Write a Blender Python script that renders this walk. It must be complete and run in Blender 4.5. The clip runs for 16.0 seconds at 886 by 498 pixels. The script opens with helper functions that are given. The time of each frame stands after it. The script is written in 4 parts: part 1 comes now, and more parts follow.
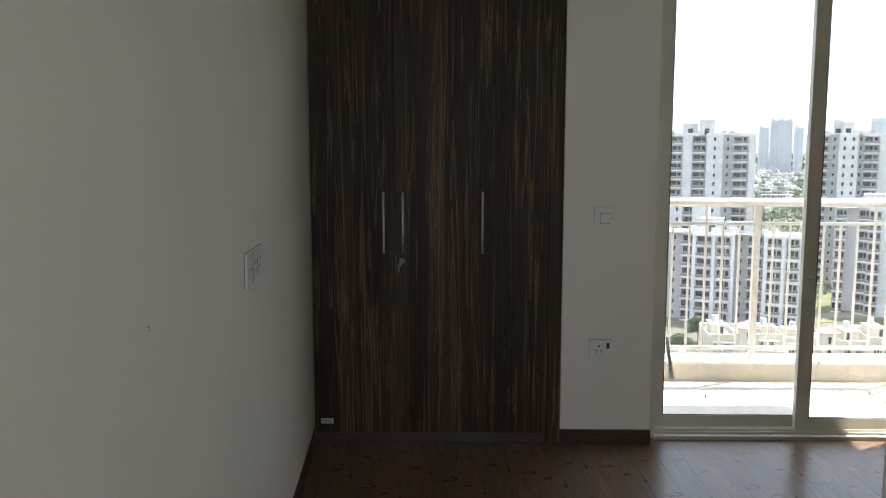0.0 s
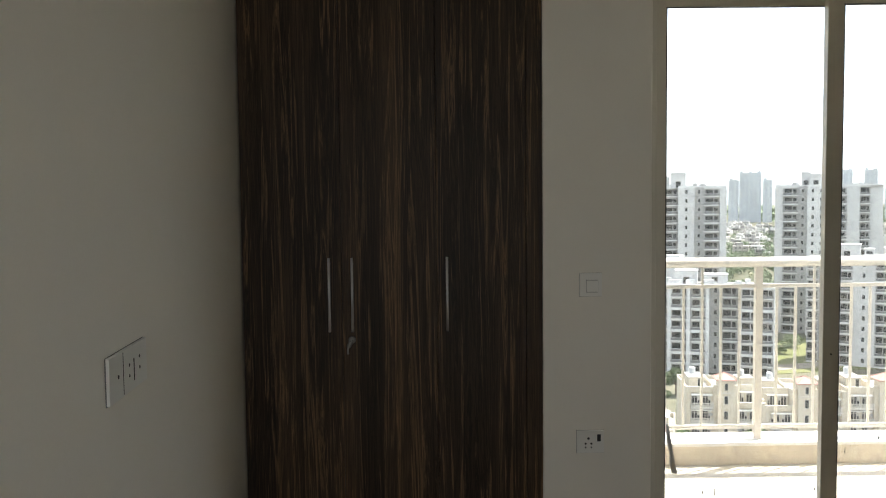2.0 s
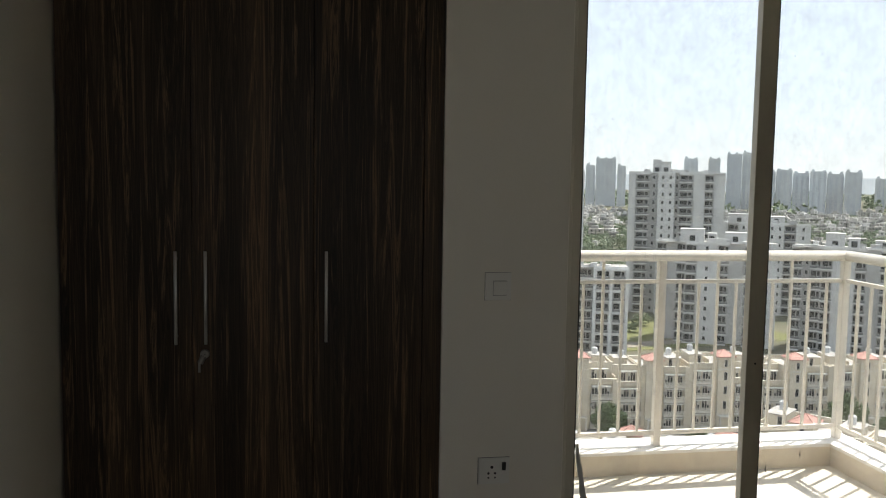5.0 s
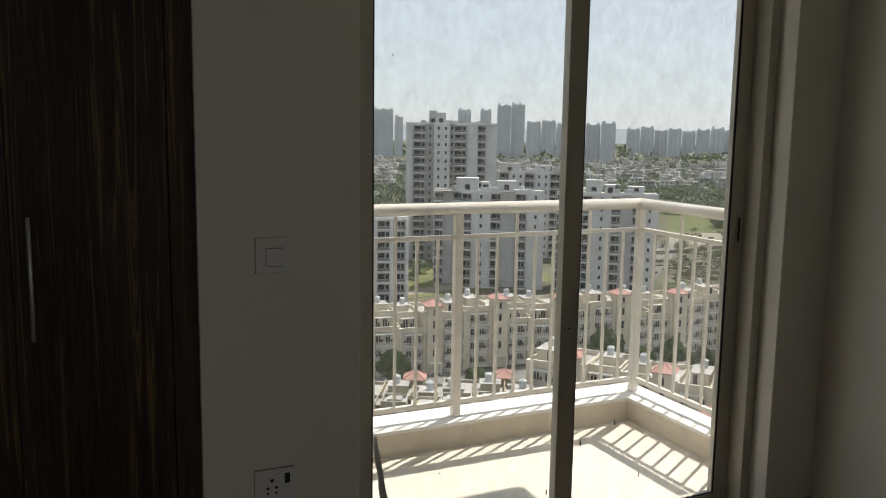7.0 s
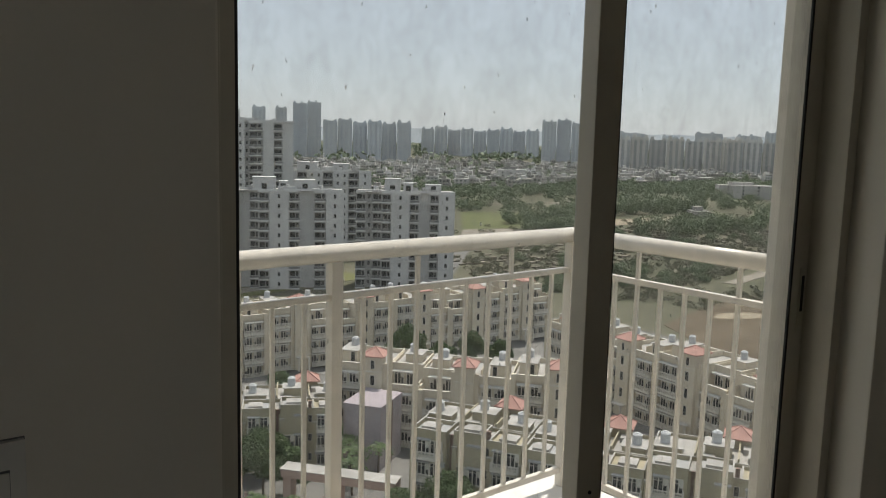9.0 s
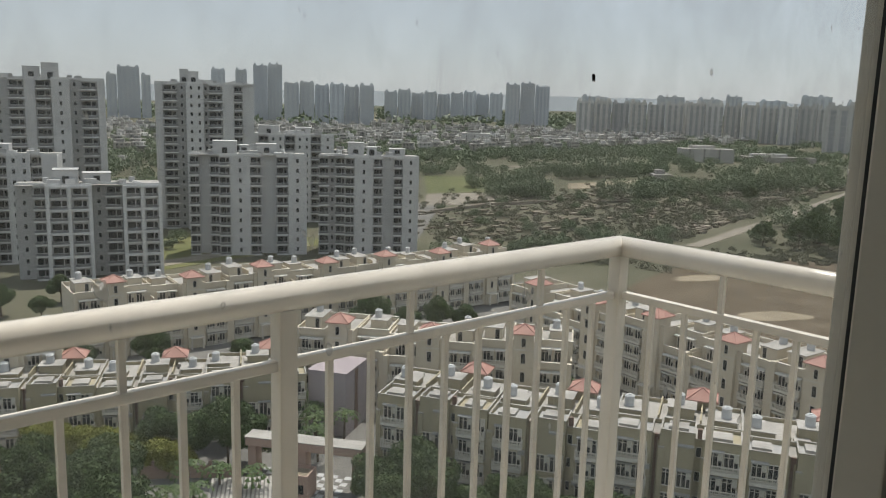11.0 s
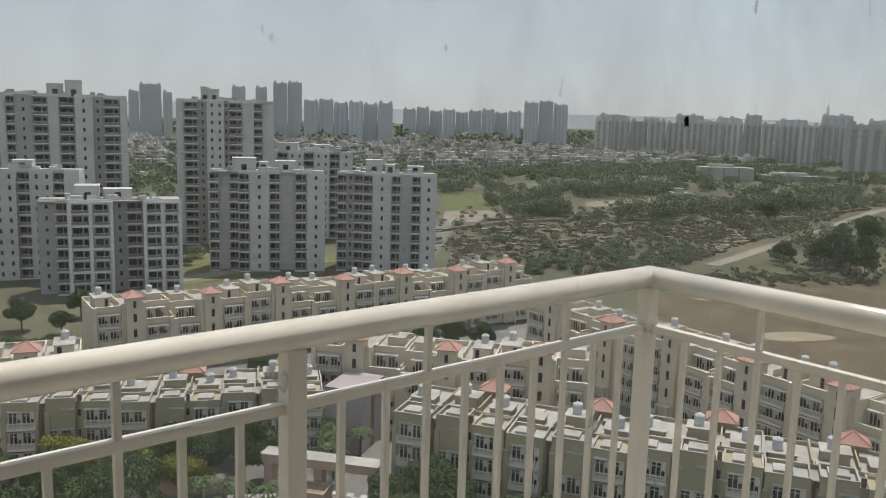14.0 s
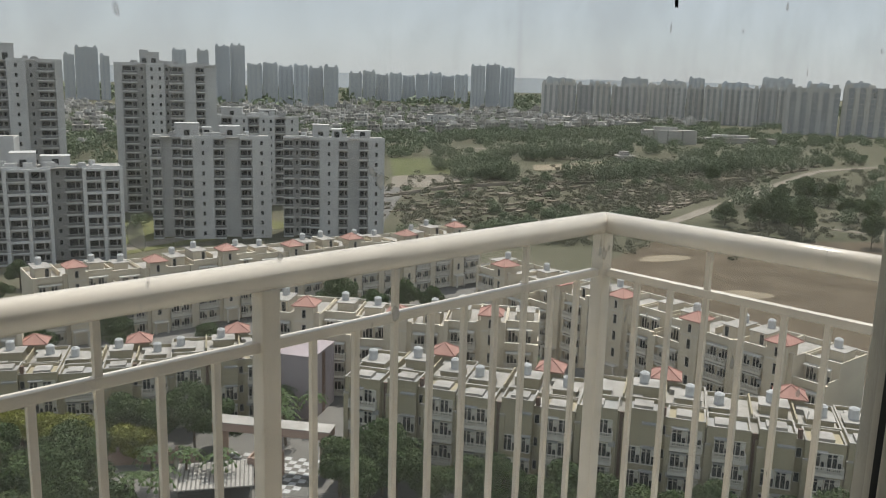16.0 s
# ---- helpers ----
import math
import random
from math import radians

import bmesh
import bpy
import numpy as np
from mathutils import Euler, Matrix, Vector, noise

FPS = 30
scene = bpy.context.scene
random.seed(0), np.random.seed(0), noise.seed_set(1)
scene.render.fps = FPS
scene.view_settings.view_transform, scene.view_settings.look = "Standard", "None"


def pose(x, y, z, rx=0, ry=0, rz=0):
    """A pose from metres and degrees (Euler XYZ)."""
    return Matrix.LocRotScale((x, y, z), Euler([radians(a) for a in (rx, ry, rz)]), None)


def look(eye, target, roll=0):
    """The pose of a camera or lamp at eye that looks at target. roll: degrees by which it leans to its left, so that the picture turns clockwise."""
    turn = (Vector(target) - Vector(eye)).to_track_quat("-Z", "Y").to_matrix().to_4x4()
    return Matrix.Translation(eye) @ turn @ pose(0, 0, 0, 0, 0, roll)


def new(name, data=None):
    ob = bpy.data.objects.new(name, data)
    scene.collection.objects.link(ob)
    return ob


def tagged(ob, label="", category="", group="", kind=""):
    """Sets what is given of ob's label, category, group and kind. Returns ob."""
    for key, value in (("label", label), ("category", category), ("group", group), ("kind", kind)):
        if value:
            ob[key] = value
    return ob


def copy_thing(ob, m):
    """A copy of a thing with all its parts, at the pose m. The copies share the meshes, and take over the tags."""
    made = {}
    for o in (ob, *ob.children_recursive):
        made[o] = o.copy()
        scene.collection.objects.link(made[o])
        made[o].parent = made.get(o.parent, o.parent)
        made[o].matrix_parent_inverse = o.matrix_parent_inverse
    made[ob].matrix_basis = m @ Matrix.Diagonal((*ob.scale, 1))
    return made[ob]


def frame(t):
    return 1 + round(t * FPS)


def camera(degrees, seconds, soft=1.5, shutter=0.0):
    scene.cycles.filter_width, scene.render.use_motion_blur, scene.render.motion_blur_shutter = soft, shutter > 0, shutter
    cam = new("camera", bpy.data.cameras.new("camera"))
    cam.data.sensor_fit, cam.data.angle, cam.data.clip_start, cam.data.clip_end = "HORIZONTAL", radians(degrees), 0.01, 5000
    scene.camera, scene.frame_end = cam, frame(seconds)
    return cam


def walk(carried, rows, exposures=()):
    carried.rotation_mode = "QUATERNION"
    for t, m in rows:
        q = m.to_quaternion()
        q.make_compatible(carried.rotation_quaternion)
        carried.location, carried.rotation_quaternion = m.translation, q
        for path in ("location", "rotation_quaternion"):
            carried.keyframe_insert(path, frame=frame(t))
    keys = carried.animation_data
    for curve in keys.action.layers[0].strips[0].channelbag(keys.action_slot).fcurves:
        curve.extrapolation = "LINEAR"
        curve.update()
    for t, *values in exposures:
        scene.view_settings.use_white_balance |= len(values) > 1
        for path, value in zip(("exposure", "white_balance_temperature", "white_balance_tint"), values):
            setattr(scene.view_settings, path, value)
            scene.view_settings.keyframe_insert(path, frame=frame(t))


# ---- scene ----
cam = camera(55.7, 16.0, soft=1.0)
PATH = [
    (0, (-0.019, -0.225, 1.52), (-0.052, 1.758, 1.268), 0.0),
    (0.5, (-0.016, -0.106, 1.492), (-0.013, 1.883, 1.289), -0.1),
    (1, (0.029, 0.108, 1.509), (0.051, 2.104, 1.392), -0.2),
    (1.5, (0.056, 0.247, 1.554), (0.052, 2.244, 1.439), -0.3),
    (2, (0.048, 0.431, 1.524), (0.073, 2.427, 1.402), -0.6),
    (2.5, (0.067, 0.607, 1.527), (0.195, 2.6, 1.414), -0.5),
    (3, (0.106, 0.773, 1.529), (0.282, 2.761, 1.398), 0.1),
    (5.5, (-0.005, 1.085, 1.536), (0.464, 3.02, 1.344), 1.1),
    (6, (-0.004, 1.141, 1.511), (0.634, 3.022, 1.279), 1.3),
    (6.5, (0.062, 1.326, 1.493), (0.846, 3.144, 1.211), 1.0),
    (7, (0.166, 1.631, 1.501), (1.003, 3.426, 1.223), 0.9),
    (7.5, (0.211, 1.977, 1.485), (1.153, 3.718, 1.204), 0.8),
    (8, (0.298, 2.337, 1.493), (1.357, 4.01, 1.217), 0.7),
    (8.5, (0.432, 2.657, 1.509), (1.526, 4.309, 1.238), 0.7),
    (9, (0.571, 3.019, 1.514), (1.812, 4.563, 1.242), 1.5),
    (11.5, (1.173, 3.909, 1.536), (2.472, 5.386, 1.178), 1.6),
    (12, (1.198, 3.946, 1.532), (2.477, 5.444, 1.186), 1.7),
    (12.5, (1.176, 3.943, 1.536), (2.455, 5.441, 1.194), 2.0),
    (13, (1.175, 3.941, 1.55), (2.455, 5.441, 1.214), 2.0),
    (13.5, (1.176, 3.936, 1.549), (2.453, 5.442, 1.225), 1.8),
    (14, (1.175, 3.928, 1.546), (2.447, 5.439, 1.231), 1.7),
    (14.5, (1.166, 3.92, 1.543), (2.434, 5.435, 1.234), 1.7),
    (15, (1.143, 3.917, 1.54), (2.425, 5.422, 1.231), 1.4),
    (15.5, (1.12, 3.908, 1.512), (2.46, 5.347, 1.147), 1.6),
    (16, (1.105, 3.901, 1.51), (2.46, 5.318, 1.116), 1.6),
]
walk(cam, [(t, look(eye, target, roll)) for t, eye, target, roll in PATH],
     [(0, 2.15, 6000, 12), (1, 2.1, 6250, 11), (1.5, 2.28, 6300, 11), (2, 2.05, 6400, 10), (3, 1.48, 6400, 10), (5.5, 1.05, 6500, 10), (6.5, 0.8, 6550, 10), (7, 0.65, 6550, 10),
      (9, 0.27, 6550, 10), (11.5, 0.17, 6500, 10), (16, 0.2, 6500, 10)])

# ---- world and sun ----
SUN_WAY = Vector((-0.45, -0.27, -1.16))
world = bpy.data.worlds.new("sky")
scene.world = world
world.use_nodes = True
wn, wl = world.node_tree.nodes, world.node_tree.links
sky = wn.new("ShaderNodeTexSky")
sky.sky_type = "NISHITA"
sky.sun_disc = False
sky.sun_elevation = math.atan2(1.16, math.hypot(0.45, 0.27))
sky.sun_rotation = math.atan2(0.45, 0.27)
sky.air_density, sky.dust_density, sky.ozone_density = 1.0, 0.5, 1.0
haze = wn.new("ShaderNodeMix")
haze.data_type = "RGBA"
haze.inputs[0].default_value, haze.inputs[7].default_value = 0.86, (3.46, 3.76, 4.04, 1)
wl.new(sky.outputs[0], haze.inputs[6])
wl.new(haze.outputs[2], wn["Background"].inputs[0])
wn["Background"].inputs[1].default_value = 0.15
sun = new("sun", bpy.data.lights.new("sun", "SUN"))
sun.data.energy, sun.data.angle, sun.data.color = 4.2, radians(0.55), (1.0, 0.95, 0.87)
sun.matrix_world = look((0, 0, 0), SUN_WAY)

fill_light = new("south_fill_light", bpy.data.lights.new("south_fill_light", "AREA"))
fill_light.data.shape, fill_light.data.size, fill_light.data.size_y = "RECTANGLE", 0.9, 1.3
fill_light.data.energy, fill_light.data.color = 4.0, (0.97, 0.98, 1.0)
fill_light.matrix_world = look((0.06, -2.43, 1.6), (0.06, 0.0, 1.5))

GROUND = -48.0


# ---- materials ----
def nodes_of(name):
    m = bpy.data.materials.new(name)
    m.use_nodes = True
    return m, m.node_tree.nodes, m.node_tree.links, m.node_tree.nodes["Principled BSDF"]


def coords(n, l, scale=(1, 1, 1), kind="Object"):
    c, mp = n.new("ShaderNodeTexCoord"), n.new("ShaderNodeMapping")
    mp.inputs["Scale"].default_value = scale
    l.new(c.outputs[kind], mp.inputs[0])
    return mp.outputs[0]


def noise_of(n, l, vec, scale, detail=4, rough=0.55, distortion=0.0):
    t = n.new("ShaderNodeTexNoise")
    t.inputs["Scale"].default_value, t.inputs["Detail"].default_value = scale, detail
    t.inputs["Roughness"].default_value, t.inputs["Distortion"].default_value = rough, distortion
    l.new(vec, t.inputs["Vector"])
    return t.outputs[0]


def ramp(n, l, fac, stops):
    r = n.new("ShaderNodeValToRGB")
    while len(r.color_ramp.elements) < len(stops):
        r.color_ramp.elements.new(0.5)
    for e, (p, c) in zip(r.color_ramp.elements, stops):
        e.position, e.color = p, (*c, 1) if len(c) == 3 else c
    l.new(fac, r.inputs[0])
    return r.outputs[0]


def mixed(n, l, fac, a, b, blend="MIX"):
    m = n.new("ShaderNodeMix")
    m.data_type, m.blend_type = "RGBA", blend
    for socket, v in ((m.inputs[0], fac), (m.inputs[6], a), (m.inputs[7], b)):
        if hasattr(v, "links"):
            l.new(v, socket)
        else:
            socket.default_value = (*v, 1) if isinstance(v, tuple) else v
    return m.outputs[2]


def bump(n, l, b, height, strength, distance):
    k = n.new("ShaderNodeBump")
    k.inputs["Strength"].default_value, k.inputs["Distance"].default_value = strength, distance
    l.new(height, k.inputs["Height"])
    l.new(k.outputs[0], b.inputs["Normal"])


def surface(name, dark, light, coarse=0.6, fine=30.0, rough=0.7, relief=0.002, metal=0.0, vary=0.0, island=False, spec=0.5):
    """A painted or mineral surface: blotches, fine grain and relief; vary: change from piece to piece."""
    m, n, l, b = nodes_of(name)
    v = coords(n, l)
    big, small = noise_of(n, l, v, coarse, 5, 0.6), noise_of(n, l, v, fine, 3, 0.6)
    col = ramp(n, l, big, [(0.3, dark), (0.7, light)])
    col = mixed(n, l, 0.25, col, ramp(n, l, small, [(0.3, dark), (0.7, light)]))
    if vary:
        if island:
            src = n.new("ShaderNodeNewGeometry").outputs["Random Per Island"]
        else:
            src = n.new("ShaderNodeObjectInfo").outputs["Random"]
        lo, hi = 1 - vary, 1 + vary
        col = mixed(n, l, 1.0, col, ramp(n, l, src, [(0, (lo, lo, lo)), (0.5, (1, 0.97, 0.92)), (1, (hi, hi, hi))]), "MULTIPLY")
    l.new(col, b.inputs["Base Color"])
    b.inputs["Roughness"].default_value, b.inputs["Metallic"].default_value = rough, metal
    b.inputs["Specular IOR Level"].default_value = spec
    if relief:
        bump(n, l, b, small, 0.35, relief)
    return m


def laminate(name, stretch, tones, rough, scale=1.0, spec=0.5):
    """Streaky wood: long veins, fine pores, some cathedral figure."""
    m, n, l, b = nodes_of(name)
    v = coords(n, l, stretch)
    warp = noise_of(n, l, v, 1.1 * scale, 3, 0.5, 0.6)
    veins = noise_of(n, l, v, 3.4 * scale, 7, 0.7, 1.9)
    pores = noise_of(n, l, coords(n, l, tuple(s * 5 for s in stretch)), 6.0 * scale, 3, 0.6)
    col = ramp(n, l, veins, [(0.3, tones[0]), (0.42, tones[1]), (0.47, tones[0]), (0.55, tones[1]), (0.6, tones[2]), (0.66, tones[0]), (0.76, tones[2])])
    col = mixed(n, l, 0.22, col, ramp(n, l, warp, [(0.4, tones[0]), (0.62, tones[2])]))
    col = mixed(n, l, ramp(n, l, pores, [(0.4, (0.4, 0.4, 0.4)), (0.6, (0, 0, 0))]), col, tones[0])
    l.new(col, b.inputs["Base Color"])
    b.inputs["Roughness"].default_value, b.inputs["Specular IOR Level"].default_value = rough, spec
    bump(n, l, b, pores, 0.15, 0.0008)
    return m


def floor_wood():
    m, n, l, b = nodes_of("laminate_floor")
    info = n.new("ShaderNodeObjectInfo").outputs["Random"]
    v = coords(n, l, (9, 0.8, 1))
    g = noise_of(n, l, v, 4, 7, 0.65, 0.8)
    col = ramp(n, l, g, [(0.3, (0.08, 0.046, 0.024)), (0.55, (0.165, 0.1, 0.053)), (0.75, (0.22, 0.138, 0.078))])
    col = mixed(n, l, 1.0, col, ramp(n, l, info, [(0, (0.8, 0.8, 0.8)), (1, (1.15, 1.12, 1.08))]), "MULTIPLY")
    dust = noise_of(n, l, coords(n, l), 3.0, 6, 0.7)
    col = mixed(n, l, ramp(n, l, dust, [(0.45, (0, 0, 0)), (0.85, (0.22, 0.22, 0.22))]), col, (0.3, 0.26, 0.21))
    l.new(col, b.inputs["Base Color"])
    l.new(ramp(n, l, dust, [(0.3, (0.24, 0.24, 0.24)), (0.75, (0.36, 0.36, 0.36))]), b.inputs["Roughness"])
    bump(n, l, b, g, 0.12, 0.001)
    return m


def pane_glass():
    """Clear glass with a film of dust, dried drips and specks."""
    m, n, l, b = nodes_of("dusty_glass")
    n.remove(b)
    out = n["Material Output"]
    film = noise_of(n, l, coords(n, l), 9.0, 6, 0.7)
    smears = noise_of(n, l, coords(n, l, (1, 1, 0.6)), 42.0, 4, 0.6, 0.8)
    drips = noise_of(n, l, coords(n, l, (60, 60, 3.2)), 1.0, 4, 0.6)
    specks = noise_of(n, l, coords(n, l, (1, 1, 0.55)), 95.0, 2, 0.5)
    f = ramp(n, l, film, [(0.36, (0.05, 0.05, 0.05)), (0.7, (0.12, 0.12, 0.12))])
    f = mixed(n, l, 1.0, f, ramp(n, l, smears, [(0.4, (0.0, 0.0, 0.0)), (0.7, (0.065, 0.065, 0.065))]), "ADD")
    d = ramp(n, l, drips, [(0.64, (0, 0, 0)), (0.8, (0.1, 0.1, 0.1))])
    s = ramp(n, l, specks, [(0.735, (0, 0, 0)), (0.77, (0.5, 0.5, 0.5))])
    amount = mixed(n, l, 1.0, mixed(n, l, 1.0, f, d, "ADD"), s, "ADD")
    clear, gloss = n.new("ShaderNodeBsdfTransparent"), n.new("ShaderNodeBsdfGlossy")
    clear.inputs[0].default_value = (0.952, 0.957, 0.956, 1)
    gloss.inputs["Roughness"].default_value = 0.01
    pane = n.new("ShaderNodeMixShader")
    pane.inputs[0].default_value = 0.025
    l.new(clear.outputs[0], pane.inputs[1]), l.new(gloss.outputs[0], pane.inputs[2])
    thin, back, dust = n.new("ShaderNodeBsdfTranslucent"), n.new("ShaderNodeBsdfDiffuse"), n.new("ShaderNodeMixShader")
    thin.inputs[0].default_value, back.inputs[0].default_value = (0.62, 0.6, 0.55, 1), (0.5, 0.48, 0.44, 1)
    dust.inputs[0].default_value = 0.5
    l.new(thin.outputs[0], dust.inputs[1]), l.new(back.outputs[0], dust.inputs[2])
    total = n.new("ShaderNodeMixShader")
    l.new(amount, total.inputs[0]), l.new(pane.outputs[0], total.inputs[1]), l.new(dust.outputs[0], total.inputs[2])
    l.new(total.outputs[0], out.inputs[0])
    return m


WALL = surface("wall_paint", (0.77, 0.735, 0.66), (0.82, 0.787, 0.71), 1.2, 140, 0.6, 0.0006)
CEIL = surface("ceiling_paint", (0.76, 0.75, 0.72), (0.8, 0.79, 0.77), 1.0, 120, 0.7, 0.0005)
WARDROBE = laminate("dark_wood_laminate", (5.5, 5.5, 0.16), ((0.015, 0.0105, 0.007), (0.066, 0.04, 0.02), (0.24, 0.142, 0.07)), 0.5, 1.25, 0.2)
SKIRT = laminate("brown_skirting", (0.8, 0.8, 9), ((0.035, 0.018, 0.011), (0.07, 0.037, 0.022), (0.1, 0.055, 0.033)), 0.35)
FLOOR = floor_wood()
ALU = surface("cream_coated_aluminium", (0.53, 0.495, 0.42), (0.61, 0.575, 0.49), 2.0, 60, 0.38, 0.0003)
GASKET = surface("black_rubber", (0.012, 0.012, 0.012), (0.025, 0.024, 0.022), 3, 60, 0.7, 0.0004)
STEEL = surface("brushed_steel", (0.6, 0.6, 0.6), (0.72, 0.71, 0.7), 8, 150, 0.5, 0.0002, 0.75)
KEY = surface("worn_key_metal", (0.2, 0.19, 0.17), (0.3, 0.29, 0.26), 20, 150, 0.5, 0.0001, 0.6)
PLASTIC = surface("white_plastic", (0.76, 0.75, 0.71), (0.8, 0.79, 0.75), 3, 80, 0.3, 0.0002)
DARK = surface("dark_slot", (0.01, 0.01, 0.01), (0.02, 0.02, 0.02), 3, 60, 0.6, 0)
PAPER = surface("paper_tag", (0.62, 0.6, 0.56), (0.72, 0.7, 0.66), 20, 90, 0.7, 0.0001)
INK_AND_SHADOW = surface("grey_ink_and_shadow", (0.12, 0.12, 0.12), (0.2, 0.2, 0.2), 20, 90, 0.8, 0)
GLASS = pane_glass()
RAIL = surface("cream_rail_paint", (0.7, 0.645, 0.56), (0.82, 0.765, 0.68), 2.5, 90, 0.24, 0.0012)
CURB = surface("beige_plaster", (0.56, 0.48, 0.37), (0.66, 0.58, 0.46), 2.2, 60, 0.8, 0.002)
CURB_TOP = surface("white_curb_coping", (0.74, 0.72, 0.68), (0.82, 0.8, 0.76), 2, 50, 0.6, 0.001)
TILE = surface("cream_floor_tile", (0.64, 0.6, 0.52), (0.74, 0.7, 0.62), 1.6, 40, 0.45, 0.0006, vary=0.04)
BUG = surface("insect_brown", (0.012, 0.01, 0.008), (0.03, 0.024, 0.018), 40, 200, 0.6, 0.0002)

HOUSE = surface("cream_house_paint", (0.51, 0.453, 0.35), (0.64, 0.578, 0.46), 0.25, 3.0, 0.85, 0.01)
HOUSE_REAR = surface("shaded_rear_cream", (0.3, 0.263, 0.172), (0.4, 0.354, 0.242), 0.25, 3.0, 0.85, 0.01)
HOOD = surface("white_hood_paint", (0.6, 0.59, 0.55), (0.74, 0.73, 0.69), 0.4, 4, 0.7, 0.005)
RAIL_PANEL = surface("dark_balcony_railing", (0.11, 0.115, 0.12), (0.2, 0.2, 0.2), 0.3, 2, 0.6, 0.004)
FAR_SHADE = surface("distant_recess_shade", (0.31, 0.32, 0.325), (0.38, 0.39, 0.395), 0.03, 0.3, 0.7, 0)
HOUSE_TRIM = surface("pale_trim_paint", (0.52, 0.49, 0.42), (0.66, 0.63, 0.56), 0.4, 4, 0.8, 0.006)
HOUSE_END = surface("mauve_end_wall", (0.33, 0.28, 0.3), (0.4, 0.35, 0.36), 0.3, 3, 0.85, 0.01)
ROOF = surface("white_roof_screed", (0.24, 0.228, 0.205), (0.48, 0.46, 0.425), 0.35, 2.5, 0.85, 0.02)
RED = surface("red_roof_tile", (0.34, 0.17, 0.135), (0.48, 0.27, 0.22), 0.8, 6, 0.75, 0.03)
TANK = surface("white_water_tank", (0.44, 0.45, 0.45), (0.6, 0.61, 0.6), 1, 8, 0.45, 0.004)
BROWN = surface("brown_pipe_strip", (0.14, 0.09, 0.07), (0.2, 0.13, 0.1), 1, 6, 0.8, 0.004)
WINDOW = surface("dark_window_glass", (0.014, 0.017, 0.019), (0.04, 0.044, 0.046), 0.4, 2, 0.18, 0, spec=0.35)
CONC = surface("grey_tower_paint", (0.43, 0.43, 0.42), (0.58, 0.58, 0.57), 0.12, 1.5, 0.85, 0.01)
CONC2 = surface("dark_grey_tower", (0.32, 0.32, 0.315), (0.41, 0.41, 0.4), 0.12, 1.5, 0.85, 0.01)
TOWER_TRIM = surface("white_tower_frame", (0.5, 0.5, 0.49), (0.68, 0.68, 0.67), 0.3, 2, 0.8, 0.01)
PARAPET = surface("grey_balcony_front", (0.3, 0.3, 0.29), (0.4, 0.4, 0.39), 0.3, 2, 0.7, 0.005)
FAR = surface("distant_tower_haze", (0.52, 0.555, 0.59), (0.6, 0.635, 0.67), 0.02, 0.2, 0.9, 0, vary=0.12)
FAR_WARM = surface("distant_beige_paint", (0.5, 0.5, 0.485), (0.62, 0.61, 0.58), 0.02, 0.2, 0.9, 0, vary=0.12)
FAR_DARK = surface("distant_window_haze", (0.45, 0.48, 0.51), (0.51, 0.54, 0.57), 0.03, 0.3, 0.5, 0)
VILLAGE = surface("village_paint", (0.3, 0.3, 0.285), (0.5, 0.49, 0.47), 0.05, 0.6, 0.9, 0, vary=0.4, island=True, spec=0.03)
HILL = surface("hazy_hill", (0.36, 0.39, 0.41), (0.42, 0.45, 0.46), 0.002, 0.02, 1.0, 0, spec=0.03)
EARTH = surface("scrub_ground", (0.075, 0.08, 0.052), (0.16, 0.15, 0.11), 0.03, 0.35, 0.95, 0.2, spec=0.03)
FIELD = surface("ploughed_field", (0.085, 0.068, 0.048), (0.165, 0.136, 0.1), 0.11, 0.9, 0.95, 0.1, spec=0.03)
SAND = surface("pale_sand", (0.22, 0.185, 0.135), (0.33, 0.285, 0.21), 0.1, 1.5, 0.95, 0.05, spec=0.03)
GRASS = surface("dry_grass", (0.09, 0.105, 0.05), (0.165, 0.17, 0.09), 0.03, 0.6, 0.95, 0.08, spec=0.03)
LAWN = surface("green_lawn", (0.11, 0.125, 0.055), (0.2, 0.195, 0.095), 0.06, 1.0, 0.95, 0.05, spec=0.03)
ROAD = surface("pale_dirt_road", (0.2, 0.18, 0.148), (0.31, 0.28, 0.235), 0.06, 1.0, 0.95, 0.05, spec=0.03)
STREET = surface("grey_paving", (0.13, 0.128, 0.12), (0.23, 0.222, 0.205), 0.15, 2.0, 0.9, 0.01, spec=0.03)
RUBBLE = surface("rubble", (0.13, 0.115, 0.09), (0.28, 0.25, 0.21), 0.5, 3, 0.95, 0.02, vary=0.5, island=True, spec=0.03)
PINK = surface("pink_boundary_wall", (0.36, 0.25, 0.2), (0.46, 0.33, 0.27), 0.3, 4, 0.85, 0.01)
BARK = surface("bark", (0.08, 0.06, 0.04), (0.16, 0.12, 0.09), 2, 14, 0.95, 0.02)
CARPAINT = surface("white_car_paint", (0.72, 0.72, 0.72), (0.8, 0.8, 0.8), 1, 10, 0.2, 0)


def leaves(name, dark, light):
    m, n, l, b = nodes_of(name)
    r = n.new("ShaderNodeNewGeometry").outputs["Random Per Island"]
    big = noise_of(n, l, coords(n, l), 0.4, 3)
    col = mixed(n, l, 0.5, ramp(n, l, r, [(0, dark), (1, light)]), ramp(n, l, big, [(0.35, dark), (0.65, light)]))
    l.new(col, b.inputs["Base Color"])
    b.inputs["Roughness"].default_value = 0.6
    b.inputs["Specular IOR Level"].default_value = 0.25
    return m


